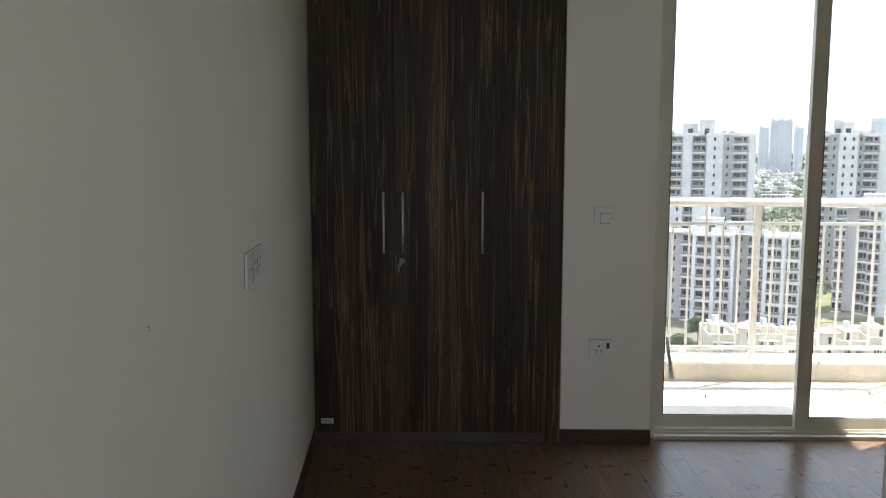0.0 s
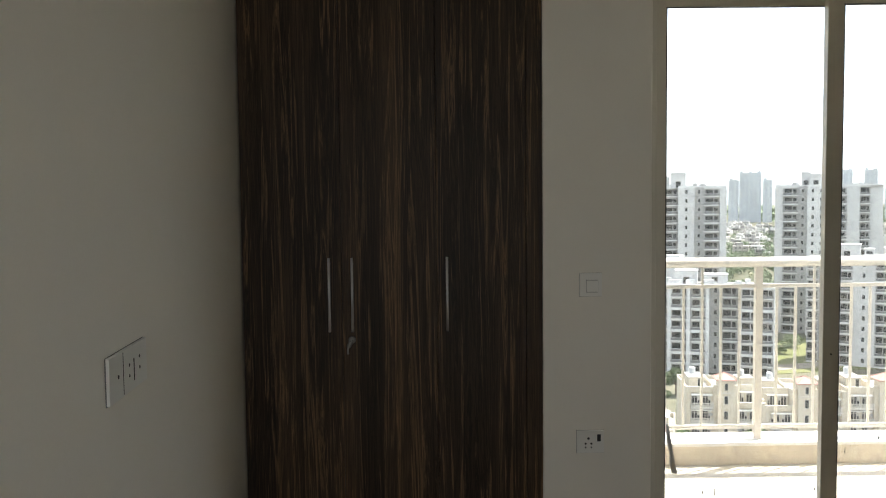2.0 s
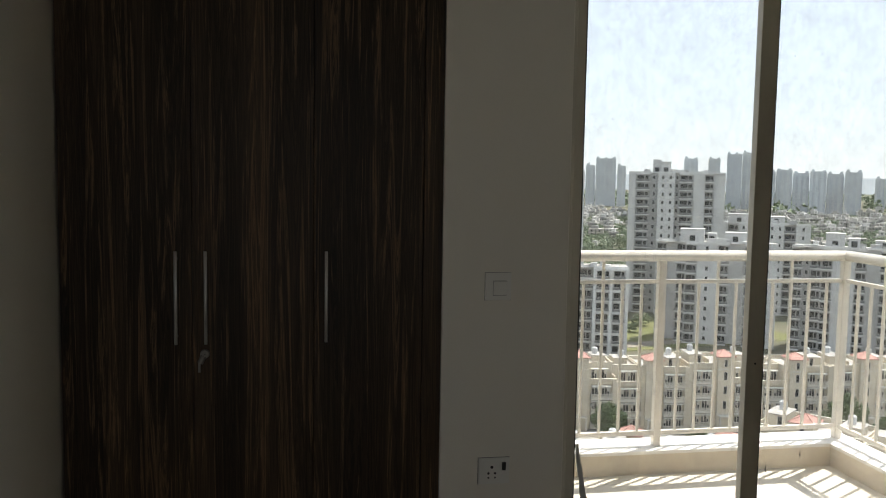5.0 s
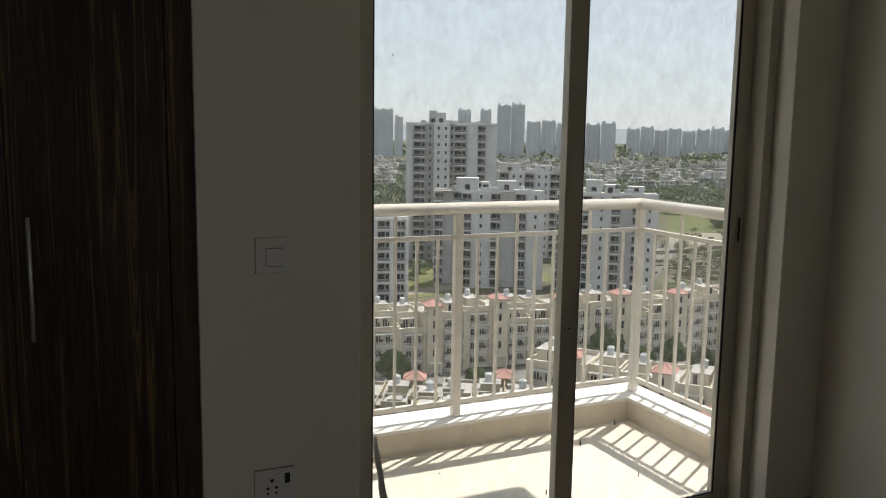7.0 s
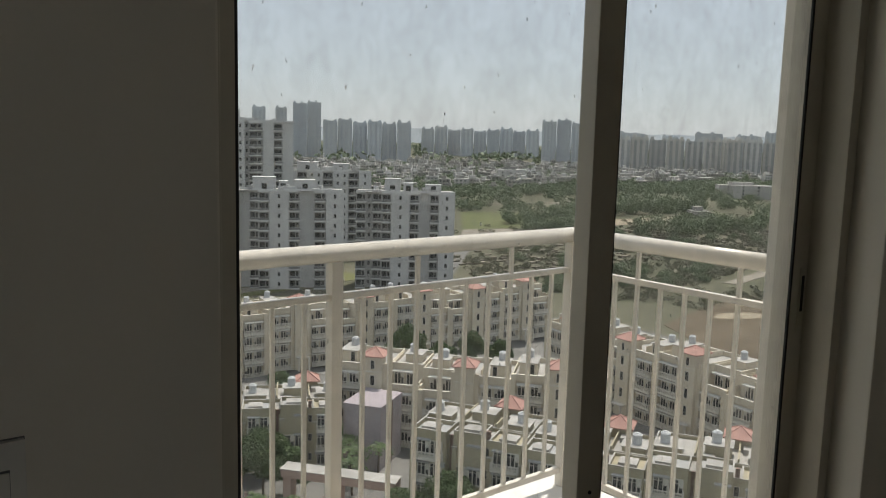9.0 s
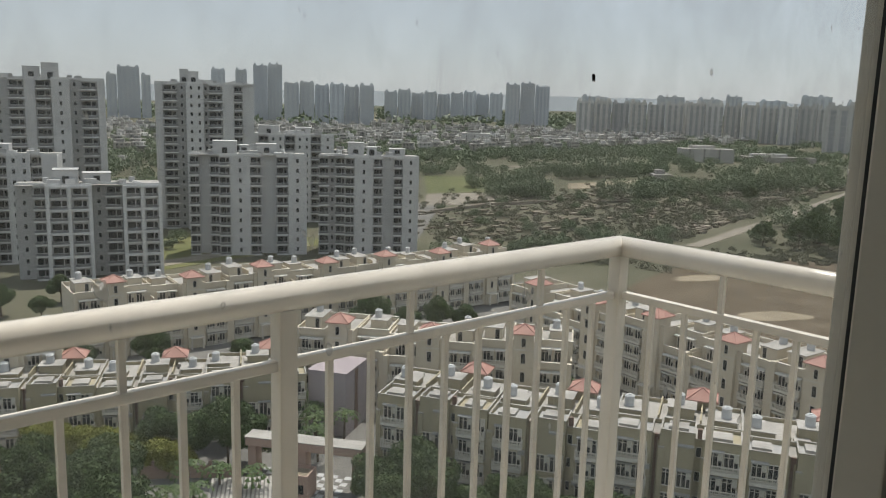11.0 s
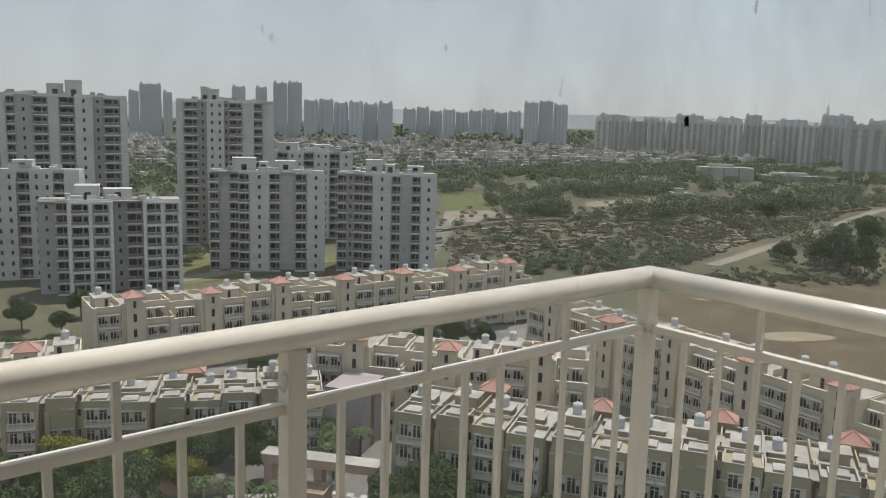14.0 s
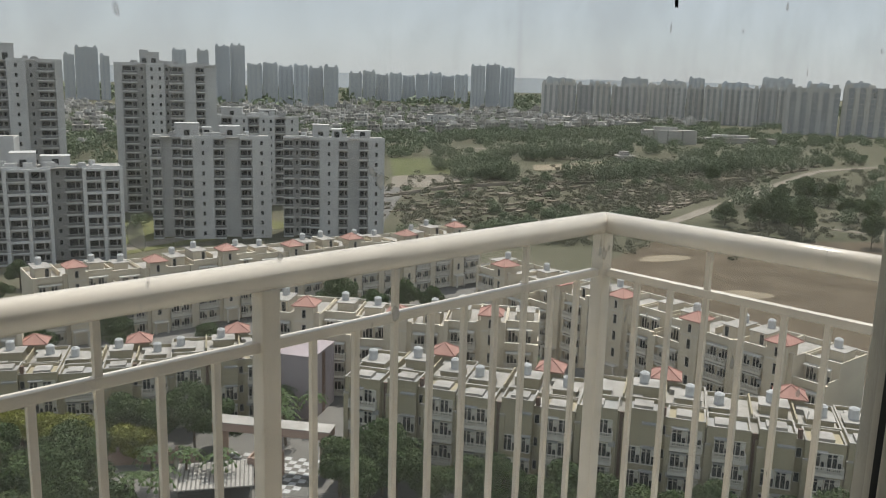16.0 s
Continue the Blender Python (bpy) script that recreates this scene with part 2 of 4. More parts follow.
LEAF = leaves("green_leaves", (0.03, 0.055, 0.016), (0.085, 0.13, 0.04))
LEAF_YELLOW = leaves("yellow_green_leaves", (0.12, 0.14, 0.02), (0.28, 0.28, 0.05))
LEAF_DRY = leaves("dusty_scrub_leaves", (0.085, 0.09, 0.055), (0.21, 0.205, 0.14))
LEAF_FAR = leaves("hazy_far_leaves", (0.085, 0.115, 0.065), (0.2, 0.245, 0.14))


# ---- building blocks ----
class Geo:
    def __init__(self):
        self.v, self.f, self.m = [], [], []

    def add(self, verts, faces, k=0):
        o = len(self.v)
        self.v += [tuple(p) for p in verts]
        self.f += [tuple(o + i for i in f) for f in faces]
        self.m += [k] * len(faces)
        return self

    def box(self, x0, x1, y0, y1, z0, z1, k=0):
        return self.add([(x0, y0, z0), (x1, y0, z0), (x1, y1, z0), (x0, y1, z0), (x0, y0, z1), (x1, y0, z1), (x1, y1, z1), (x0, y1, z1)],
                        [(3, 2, 1, 0), (4, 5, 6, 7), (0, 1, 5, 4), (1, 2, 6, 5), (2, 3, 7, 6), (3, 0, 4, 7)], k)

    def tube(self, a, b, r0, r1=None, n=12, k=0):
        a, b = Vector(a), Vector(b)
        r1 = r0 if r1 is None else r1
        d = (b - a).normalized()
        u = d.orthogonal().normalized()
        w = d.cross(u)
        ring = [u * math.cos(2 * math.pi * i / n) + w * math.sin(2 * math.pi * i / n) for i in range(n)]
        verts = [a + q * r0 for q in ring] + [b + q * r1 for q in ring]
        faces = [(i, (i + 1) % n, n + (i + 1) % n, n + i) for i in range(n)] + [tuple(reversed(range(n))), tuple(range(n, 2 * n))]
        return self.add(verts, faces, k)

    def prism(self, plan, z0, z1, k=0):
        n = len(plan)
        return self.add([(x, y, z0) for x, y in plan] + [(x, y, z1) for x, y in plan],
                        [tuple(reversed(range(n))), tuple(range(n, 2 * n))] + [(i, (i + 1) % n, n + (i + 1) % n, n + i) for i in range(n)], k)

    def pyramid(self, x0, x1, y0, y1, z0, z1, k=0):
        c = ((x0 + x1) / 2, (y0 + y1) / 2, z1)
        return self.add([(x0, y0, z0), (x1, y0, z0), (x1, y1, z0), (x0, y1, z0), c], [(3, 2, 1, 0), (0, 1, 4), (1, 2, 4), (2, 3, 4), (3, 0, 4)], k)

    def mesh(self, name, mats, bevel=0.0):
        me = bpy.data.meshes.new(name)
        me.from_pydata(self.v, [], self.f)
        me.polygons.foreach_set("material_index", self.m)
        for m in mats if isinstance(mats, (list, tuple)) else [mats]:
            me.materials.append(m)
        if bevel:
            bm = bmesh.new()
            bm.from_mesh(me)
            bmesh.ops.bevel(bm, geom=bm.edges[:], offset=bevel, segments=2, affect="EDGES", profile=0.6)
            bm.to_mesh(me)
            bm.free()
        return me


def smooth_sides(me):
    for p in me.polygons:
        p.use_smooth = len(p.vertices) == 4


def part(name, geo, mats, parent, label="", bevel=0.0, place=None, smooth=False):
    me = geo if isinstance(geo, bpy.types.Mesh) else geo.mesh(name, mats, bevel)
    if smooth:
        smooth_sides(me)
    ob = new(name, me)
    ob.parent = parent
    if place is not None:
        ob.matrix_basis = place
    return tagged(ob, label)


def structure(name, geo, mats, label="", bevel=0.0, kind="structure"):
    return tagged(new(name, geo.mesh(name, mats, bevel)), label, kind=kind)


def thing(name, label, category, group="", place=None):
    ob = new(name)
    ob.empty_display_size = 0.1
    if place is not None:
        ob.matrix_basis = place
    return tagged(ob, label, category, group)

# ---- the room ----
H = 2.75
lean = lambda y: -0.745 + 0.065 * (3.9 - y)
structure("wall_west", Geo().prism([(lean(-2.4), -2.4), (lean(3.9), 3.9), (-0.745, 4.45), (-0.95, 4.45), (-0.95, -2.4)], -0.05, H), WALL)
structure("wall_north_a", Geo().box(0.505, 0.96, 3.9, 4.2, -0.05, H), WALL, bevel=0.004)
structure("wall_north_lintel", Geo().box(0.96, 2.62, 3.9, 4.2, 2.415, H), WALL)
structure("wall_north_b", Geo().box(2.62, 3.06, 3.9, 4.2, -0.05, H), WALL, bevel=0.004)
structure("wall_east", Geo().box(2.86, 3.06, 1.2, 3.9, -0.05, H), WALL)
structure("wall_entry", Geo().box(0.73, 3.06, -2.4, 1.2, -0.05, H), WALL, bevel=0.004)
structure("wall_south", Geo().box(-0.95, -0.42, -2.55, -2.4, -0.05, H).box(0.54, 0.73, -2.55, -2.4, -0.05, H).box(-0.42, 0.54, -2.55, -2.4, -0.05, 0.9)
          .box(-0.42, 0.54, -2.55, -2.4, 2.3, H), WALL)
south = thing("south_window", "unseen cream aluminium window added to light the entry passage", "window")
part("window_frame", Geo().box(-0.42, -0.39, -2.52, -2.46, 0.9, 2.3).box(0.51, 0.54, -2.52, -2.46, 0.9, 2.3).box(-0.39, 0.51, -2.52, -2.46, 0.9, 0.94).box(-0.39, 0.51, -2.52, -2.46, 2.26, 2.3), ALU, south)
structure("wall_niche_back", Geo().box(-0.745, 0.505, 4.45, 4.6, -0.05, H), WALL)
structure("ceiling", Geo().box(-0.95, 3.06, -2.55, 4.6, H, H + 0.13), CEIL)
floor = structure("floor", Geo().box(-0.95, 3.06, -2.55, 4.2, -0.2, -0.012).box(-0.95, 0.6, 4.2, 4.6, -0.2, -0.012), SKIRT)

skirt = Geo().prism([(lean(-2.4) + 0.012, -2.4), (lean(3.9) + 0.012, 3.9), (lean(3.9), 3.9), (lean(-2.4), -2.4)], 0, 0.07)
structure("baseboard_west", skirt, SKIRT)
structure("baseboard_north_a", Geo().box(0.505, 0.963, 3.886, 3.9, 0, 0.075), SKIRT, bevel=0.003)
structure("baseboard_north_b", Geo().box(2.606, 2.86, 3.886, 3.9, 0, 0.075), SKIRT, bevel=0.003)
structure("baseboard_reveal", Geo().box(2.606, 2.62, 3.901, 3.99, 0, 0.075), SKIRT, bevel=0.003)
structure("baseboard_east", Geo().box(2.846, 2.86, 1.2, 3.885, 0, 0.075), SKIRT, bevel=0.003)
structure("baseboard_entry", Geo().box(0.744, 2.845, 1.2, 1.214, 0, 0.075), SKIRT, bevel=0.003)

# wardrobe built into the niche
wardrobe = thing("wardrobe", "tall dark-stained wooden wardrobe with three closed doors", "wardrobe")
part("body", Geo().box(-0.74, -0.722, 3.912, 4.44, 0.0, H - 0.002).box(0.482, 0.5, 3.922, 4.44, 0.0, H - 0.002).box(-0.72, 0.48, 4.42, 4.44, 0, H - 0.002)
     .box(-0.72, 0.48, 3.925, 4.41, 2.38, 2.4), WARDROBE, wardrobe)
part("plinth", Geo().box(-0.74, 0.432, 3.905, 3.92, 0, 0.053), SKIRT, wardrobe, "brown plinth strip", 0.002)
part("filler_strip", Geo().box(0.437, 0.503, 3.893, 3.911, 0, H - 0.002), WARDROBE, wardrobe, "", 0.002)
for x0, x1, hx in ((-0.738, -0.3298, -0.379), (-0.3282, 0.0642, -0.2845), (0.0658, 0.4345, 0.1065)):
    door = part("door", Geo().box(x0, x1, 3.892, 3.911, 0.056, 2.398), WARDROBE, wardrobe, "", 0.0015)
    part("loft_door", Geo().box(x0, x1, 3.892, 3.911, 2.402, H - 0.004), WARDROBE, wardrobe, "", 0.0015)
    bar = Geo().tube((hx, 3.868, 0.975), (hx, 3.868, 1.281), 0.0055).tube((hx, 3.868, 1.0), (hx, 3.893, 1.0), 0.0045).tube((hx, 3.868, 1.256), (hx, 3.893, 1.256), 0.0045)
    part("handle", bar, STEEL, door, "slim steel bar handle", smooth=True)
    if hx == -0.2845:
        part("lock", Geo().tube((-0.29, 3.894, 0.938), (-0.29, 3.884, 0.938), 0.016, 0.013, 20), KEY, door, "round steel lock", smooth=True)
        key = Geo().tube((-0.29, 3.884, 0.938), (-0.29, 3.862, 0.938), 0.003, 0.003, 8).tube((-0.293, 3.868, 0.935), (-0.303, 3.866, 0.912), 0.01, 0.009, 12)
        part("key", key.box(-0.309, -0.302, 3.864, 3.867, 0.882, 0.915), KEY, door, "small hanging key")
tag = thing("sticker", "small white printed paper sticker low on wardrobe", "sticker")
part("paper", Geo().box(-0.708, -0.645, 3.8895, 3.8915, 0.1, 0.127), PAPER, tag)
part("print", Geo().box(-0.702, -0.652, 3.8885, 3.8893, 0.106, 0.11).box(-0.702, -0.66, 3.8885, 3.8893, 0.115, 0.119), INK_AND_SHADOW, tag, "grey bars of print")


def face_plate(name, label, w, h, place, cutouts):
    """A moulded wall plate; local x along the wall, y out of it towards -y."""
    t = thing(name, label, name.split("_")[-1], place=place)
    part("plate", Geo().box(-w / 2, w / 2, -0.009, 0, -h / 2, h / 2).box(-w / 2 + 0.004, w / 2 - 0.004, -0.004, 0.0, -h / 2 - 0.0015, h / 2), PLASTIC, t, "", 0.001)
    part("shadow_rim", Geo().box(-w / 2 - 0.001, w / 2 + 0.001, -0.0022, 0, -h / 2 - 0.002, h / 2 + 0.001), INK_AND_SHADOW, t, "grey rim drawn as plate shadow")
    for kind, x, z, a, b in cutouts:
        if kind == "rocker":
            part("rocker_surround", Geo().box(x - a / 2 - 0.001, x + a / 2 + 0.001, -0.0096, -0.009, z - b / 2 - 0.002, z + b / 2 + 0.002), INK_AND_SHADOW, t)
            part("rocker", Geo().box(x - a / 2, x + a / 2, -0.0135, -0.0096, z - b / 2, z + b / 2), PLASTIC, t, "", 0.001)
        elif kind == "hole":
            part("pin_hole", Geo().tube((x, -0.0088, z), (x, -0.0097, z), a, a, 12), DARK, t)
        else:
            part("gap", Geo().box(x - a / 2, x + a / 2, -0.0097, -0.0088, z - b / 2, z + b / 2), DARK, t)
    return t


face_plate("wall_switch", "white plastic wall switch with one rocker", 0.092, 0.096, pose(0.704, 3.9, 1.157), [("rocker", 0.006, -0.006, 0.048, 0.048)])
holes = [("hole", -0.008, 0.014, 0.0055, 0), ("hole", -0.02, -0.008, 0.0045, 0), ("hole", 0.004, -0.008, 0.0045, 0), ("hole", -0.02, -0.024, 0.0035, 0), ("hole", 0.004, -0.024, 0.0035, 0)]
face_plate("power_socket", "white plastic power socket with switch", 0.113, 0.094, pose(0.7025, 3.9, 0.494), holes + [("gap", 0.036, 0.016, 0.015, 0.03)])
left_holes = [("gap", -0.045, 0, 0.0025, 0.092), ("hole", -0.08, 0.0, 0.005, 0), ("hole", 0.0, 0.01, 0.004, 0), ("hole", 0.0, -0.014, 0.004, 0),
              ("gap", 0.035, -0.006, 0.006, 0.05), ("hole", 0.08, 0.016, 0.004, 0), ("hole", 0.08, -0.01, 0.004, 0)]
face_plate("switch_board", "wide white plastic switch and socket board", 0.28, 0.1,
           pose(lean(2.29) + 0.0005, 2.29, 1.149, 0, 0, 90 + 3.72), left_holes)
spots = Geo()
for y, z in ((1.238, 1.19), (1.243, 1.183)):
    spots.box(lean(y), lean(y) + 0.001, y, y + 0.003, z, z + 0.003)
structure("wall_marks", spots, INK_AND_SHADOW, "small dark marks on the painted wall")

# sliding door
frame_1 = thing("sliding_door", "two-panel sliding glass door in cream aluminium frame", "door")
part("outer_frame", Geo().box(0.961, 1.0, 3.985, 4.15, 0.0, 2.414).box(2.575, 2.619, 3.985, 4.15, 0.0, 2.414).box(1.0, 2.575, 3.985, 4.15, 2.385, 2.414), ALU, frame_1, "", 0.003)
part("bottom_track", Geo().box(1.0, 2.575, 3.96, 4.15, -0.01, 0.02).box(1.0, 2.575, 3.99, 3.996, 0.02, 0.034).box(1.0, 2.575, 4.03, 4.036, 0.02, 0.034), ALU, frame_1, "", 0.002)
for x0, x1, y0, y1, gx0, gx1, tag_word in ((1.001, 1.822, 4.102, 4.126, 1.072, 1.787, "l"), (1.758, 2.574, 4.06, 4.098, 1.827, 2.51, "r")):
    leaf = part("door_panel", Geo().box(x0, gx0, y0, y1, 0.024, 2.384).box(gx1, x1, y0, y1, 0.024, 2.384)
                .box(gx0, gx1, y0, y1, 0.024, 0.082).box(gx0, gx1, y0, y1, 2.338, 2.384), ALU, frame_1, "", 0.002)
    g = part("pane", Geo().box(gx0 - 0.004, gx1 + 0.004, (y0 + y1) / 2 - 0.0025, (y0 + y1) / 2 + 0.0025, 0.078, 2.342), GLASS, leaf, "dusty clear glass")
    g.visible_shadow = False
    part("gasket", Geo().box(gx0, gx0 + 0.005, y0 + 0.002, y0 + 0.007, 0.082, 2.338).box(gx1 - 0.008, gx1, y0 + 0.002, y0 + 0.007, 0.082, 2.338)
         .box(gx0 + 0.005, gx1 - 0.008, y0 + 0.005, y0 + 0.012, 0.082, 0.086).box(gx0 + 0.005, gx1 - 0.008, y0 + 0.005, y0 + 0.012, 2.334, 2.338), GASKET, leaf, "black rubber gasket")
    if tag_word == "r":
        part("lock_plate", Geo().box(2.538, 2.56, 4.0565, 4.0595, 1.05, 1.21), ALU, leaf, "", 0.001)
        part("finger_slot", Geo().box(2.544, 2.554, 4.0545, 4.056, 1.1, 1.19), DARK, leaf)
        part("screw", Geo().tube((1.794, 4.0595, 0.82), (1.794, 4.057, 0.82), 0.004, 0.004, 8), DARK, leaf)
fly = thing("fly", "small dark insect resting on dusty glass", "insect", place=pose(1.444, 4.1105, 1.5465) @ Matrix.Diagonal((0.24, 0.24, 0.17, 1)) @ pose(-1.401, -4.1015, -1.547))
blob = bmesh.new()
bmesh.ops.create_uvsphere(blob, u_segments=14, v_segments=10, radius=1.0)
for v in blob.verts:
    v.co = Vector((v.co.x * 0.0045 * (1 + 0.35 * v.co.z), v.co.y * 0.003, v.co.z * 0.0105)) + Vector((1.401, 4.1015, 1.547))
me = bpy.data.meshes.new("body")
blob.to_mesh(me), me.materials.append(BUG)
part("body", me, BUG, fly)
part("wing", Geo().box(1.3965, 1.3985, 4.1, 4.1012, 1.534, 1.548), BUG, fly)
part("wing", Geo().box(1.4035, 1.4055, 4.1, 4.1012, 1.534, 1.548), BUG, fly)
rng = random.Random(4)
STREAKS = ((1.250, 0.178, 0.030), (1.301, 0.172, 0.034), (1.874, 0.366, 0.030), (2.024, 0.426, 0.022), (1.754, 0.188, 0.020), (2.148, 0.204, 0.020))
drops = Geo()
for x0, x1, y in ((1.08, 1.77, 4.1115), (1.85, 2.5, 4.082)):
    for i in range(190):
        x, z, s = rng.uniform(x0, x1), rng.uniform(1.72, 2.33) if x0 < 1.5 and i % 4 else rng.uniform(0.1, 0.95 if x0 < 1.5 else 2.3), rng.uniform(0.0005, 0.0016) * rng.choice((0.4, 0.6, 1.0))
        drops.box(x, x + s, y - 0.0008, y, z, z + s * rng.uniform(1.2, 5))
for x, z, h in STREAKS:
    y = 4.1115 if x < 1.8 else 4.082
    drops.box(x, x + 0.0035, y - 0.0008, y, z, z + h)
    drops.box(x - 0.002, x + 0.001, y - 0.0009, y, z + h * 0.2, z + h * 0.55)
structure("glass_dirt", drops, BUG, "dried dirt specks on the door glass", kind="stuff")

# ---- the balcony ----
structure("balcony_slab", Geo().box(-1.4, 3.2, 4.2, 5.42, -0.3, -0.041).box(-1.4, 3.06, 4.14, 4.2, -0.3, -0.02), TILE)
structure("balcony_curb", Geo().box(-1.4, 3.12, 5.19, 5.4, -0.06, 0.072).box(2.95, 3.12, 4.2, 5.19, -0.06, 0.072), CURB, bevel=0.003)
structure("curb_coping", Geo().box(-1.4, 3.13, 5.18, 5.41, 0.072, 0.09).box(2.94, 3.13, 4.2, 5.18, 0.072, 0.09), CURB_TOP, bevel=0.003)
structure("balcony_wall_end", Geo().box(-1.6, -1.4, 4.2, 5.42, -0.3, 3.0), CURB)
structure("balcony_slab_above", Geo().box(-1.6, 3.14, 4.2, 5.36, 2.95, 3.1), CEIL)
structure("facade_outside", Geo().box(-8, -0.951, 4.2, 4.45, -3, 3.2).box(-8, 3.06, 4.2, 4.3, 2.89, 2.949), CURB)
structure("building_below", Geo().box(-8, 3.06, -9, 4.2, GROUND, -0.31), CURB)

railing = thing("balcony_railing", "cream-painted metal balcony railing with round handrail", "railing")
zc, RX, RY = 1.132, 3.04, 5.272
part("handrail", Geo().tube((-1.4, RY, zc), (RX, RY, zc), 0.0295, n=24), RAIL, railing, "", smooth=True)
part("handrail", Geo().tube((RX, RY + 0.0, zc), (RX, 4.2, zc), 0.0294, n=24), RAIL, railing, "", smooth=True)
ball = bmesh.new()
bmesh.ops.create_uvsphere(ball, u_segments=20, v_segments=12, radius=0.0296, matrix=Matrix.Translation((RX, RY, zc)))
me = bpy.data.meshes.new("elbow")
ball.to_mesh(me), me.materials.append(RAIL)
part("elbow", me, RAIL, railing, smooth=True)
part("mid_rail", Geo().box(-1.4, RX - 0.026, RY - 0.012, RY + 0.012, 0.982, 1.004), RAIL, railing, "", 0.004)
part("mid_rail", Geo().box(RX - 0.012, RX + 0.012, 4.2, RY - 0.026, 0.982, 1.004), RAIL, railing, "", 0.004)
part("bottom_rail", Geo().box(-1.4, RX - 0.026, RY - 0.012, RY + 0.012, 0.15, 0.175), RAIL, railing, "", 0.004)
part("bottom_rail", Geo().box(RX - 0.012, RX + 0.012, 4.2, RY - 0.026, 0.15, 0.175), RAIL, railing, "", 0.004)
post = Geo().box(-0.0205, 0.0205, -0.0205, 0.0205, 0.09, 1.108).mesh("post", RAIL, 0.004)
for x in (-0.245, 0.85, 1.945, RX):
    part("post", post, RAIL, railing, place=pose(x, RY, 0))
part("post", post, RAIL, railing, place=pose(RX, 4.225, 0))
bal = Geo().box(-0.007, 0.007, -0.007, 0.007, 0.174, 0.983).mesh("baluster", RAIL, 0.002)
stub = Geo().box(-0.007, 0.007, -0.007, 0.007, 1.003, 1.102).mesh("stub", RAIL, 0.002)
for base in (-1.34, -0.245, 0.85, 1.945):
    for i in range(1, 10):
        if base + 0.1095 * i > -1.38:
            part("baluster", bal, RAIL, railing, place=pose(base + 0.1095 * i, RY, 0))
        if i in (3, 7):
            part("stub", stub, RAIL, railing, place=pose(base + 0.1095 * i, RY, 0))
for i in range(1, 10):
    part("baluster", bal, RAIL, railing, place=pose(RX, RY - 0.1035 * i - 0.02, 0))
    if i in (3, 7):
        part("stub", stub, RAIL, railing, place=pose(RX, RY - 0.1035 * i - 0.02, 0))
stick = thing("rag_strip", "dirty grey cloth strip stuck to outer door glass", "rag")
strip = Geo()
bends = ((1.09, 0.504, 0.006), (1.094, 0.46, 0.008), (1.102, 0.41, 0.01), (1.112, 0.36, 0.009), (1.117, 0.31, 0.012), (1.126, 0.274, 0.013))
for (xa, za, wa), (xb, zb, wb) in zip(bends, bends[1:]):
    strip.add([(xa - wa, 4.118, za), (xa + wa, 4.119, za), (xb + wb, 4.118, zb), (xb - wb, 4.12, zb), (xa - wa, 4.123, za), (xa + wa, 4.124, za), (xb + wb, 4.123, zb), (xb - wb, 4.125, zb)],
              [(0, 3, 2, 1), (4, 5, 6, 7), (0, 4, 7, 3), (1, 2, 6, 5), (0, 1, 5, 4), (3, 7, 6, 2)])
part("strip", strip, PAPER, stick)

# ---- the ground and its fields ----
structure("ground", Geo().prism([(-4000, -4000), (4900, -4000), (4900, 4900), (-4000, 4900)], GROUND - 1, GROUND), EARTH)


def patch(name, plan, mat, up=0.06, label=""):
    return structure(name, Geo().prism(plan, GROUND - 0.3, GROUND + up), mat, label)


def blot(cx, cy, a, b, turn, seed, n=28):
    """An uneven oval on the plan."""
    out = []
    for i in range(n):
        q = 2 * math.pi * i / n
        k = 1 + 0.22 * noise.noise((math.cos(q) * 1.3, math.sin(q) * 1.3, seed))
        x, y = a * k * math.cos(q), b * k * math.sin(q)
        out.append((cx + x * math.cos(turn) - y * math.sin(turn), cy + x * math.sin(turn) + y * math.cos(turn)))
    return out


patch("brown_field", [(143, 60), (186, 138), (201, 142), (222, 147), (241, 151), (252, 145), (262, 136), (274, 122), (300, 104), (325, 60), (330, 20), (180, 10)], FIELD, 0.1)
patch("sand_patch", blot(215, 133, 9, 4.0, -0.35, 1.0), SAND, 0.14)
patch("sand_patch_b", blot(190, 98, 9, 4.6, -0.6, 4.0), SAND, 0.14)
patch("green_field", [(282, 337), (346, 416), (364, 405), (381, 390), (350, 356), (322, 327), (302, 333)], GRASS, 0.1)
patch("bare_plot", [(251, 302), (282, 337), (302, 332), (318, 323), (303, 303), (288, 285), (270, 292)], ROAD, 0.12)
patch("field_track", [(309, 131), (313, 114), (311, 90), (314, 90), (317, 114), (313, 132)], ROAD, 0.12)
patch("bare_yard", [(372, 318), (395, 338), (470, 330), (480, 300), (430, 296)], SAND, 0.12)
patch("park_lawn", [(80, 225), (95, 275), (150, 290), (160, 240)], LAWN, 0.1)
patch("park_path", [(96, 232), (98, 240), (130, 246), (150, 242), (148, 238), (128, 240)], ROAD, 0.16)
patch("dirt_road", [(262, 163), (292, 169), (317, 174.5), (351, 180), (400, 190), (464, 205), (523, 218), (542, 219), (613, 207), (760, 190), (760, 196), (613, 213), (540, 226), (521, 224), (462, 211), (398, 196), (350, 185.5), (316, 180), (290, 174), (260, 168)], ROAD, 0.14)
patch("far_road", [(330, 470), (460, 438), (640, 470), (640, 480), (460, 446), (334, 478)], ROAD, 0.14)
patch("road_to_towers", [(168, 228), (180, 222), (260, 300), (250, 312)], STREET, 0.1)
patch("pavement_estate", [(8, 118), (30, 172), (120, 172), (176, 158), (176, 38), (120, 8), (70, 8), (60, 60), (44, 88)], STREET, 0.05)
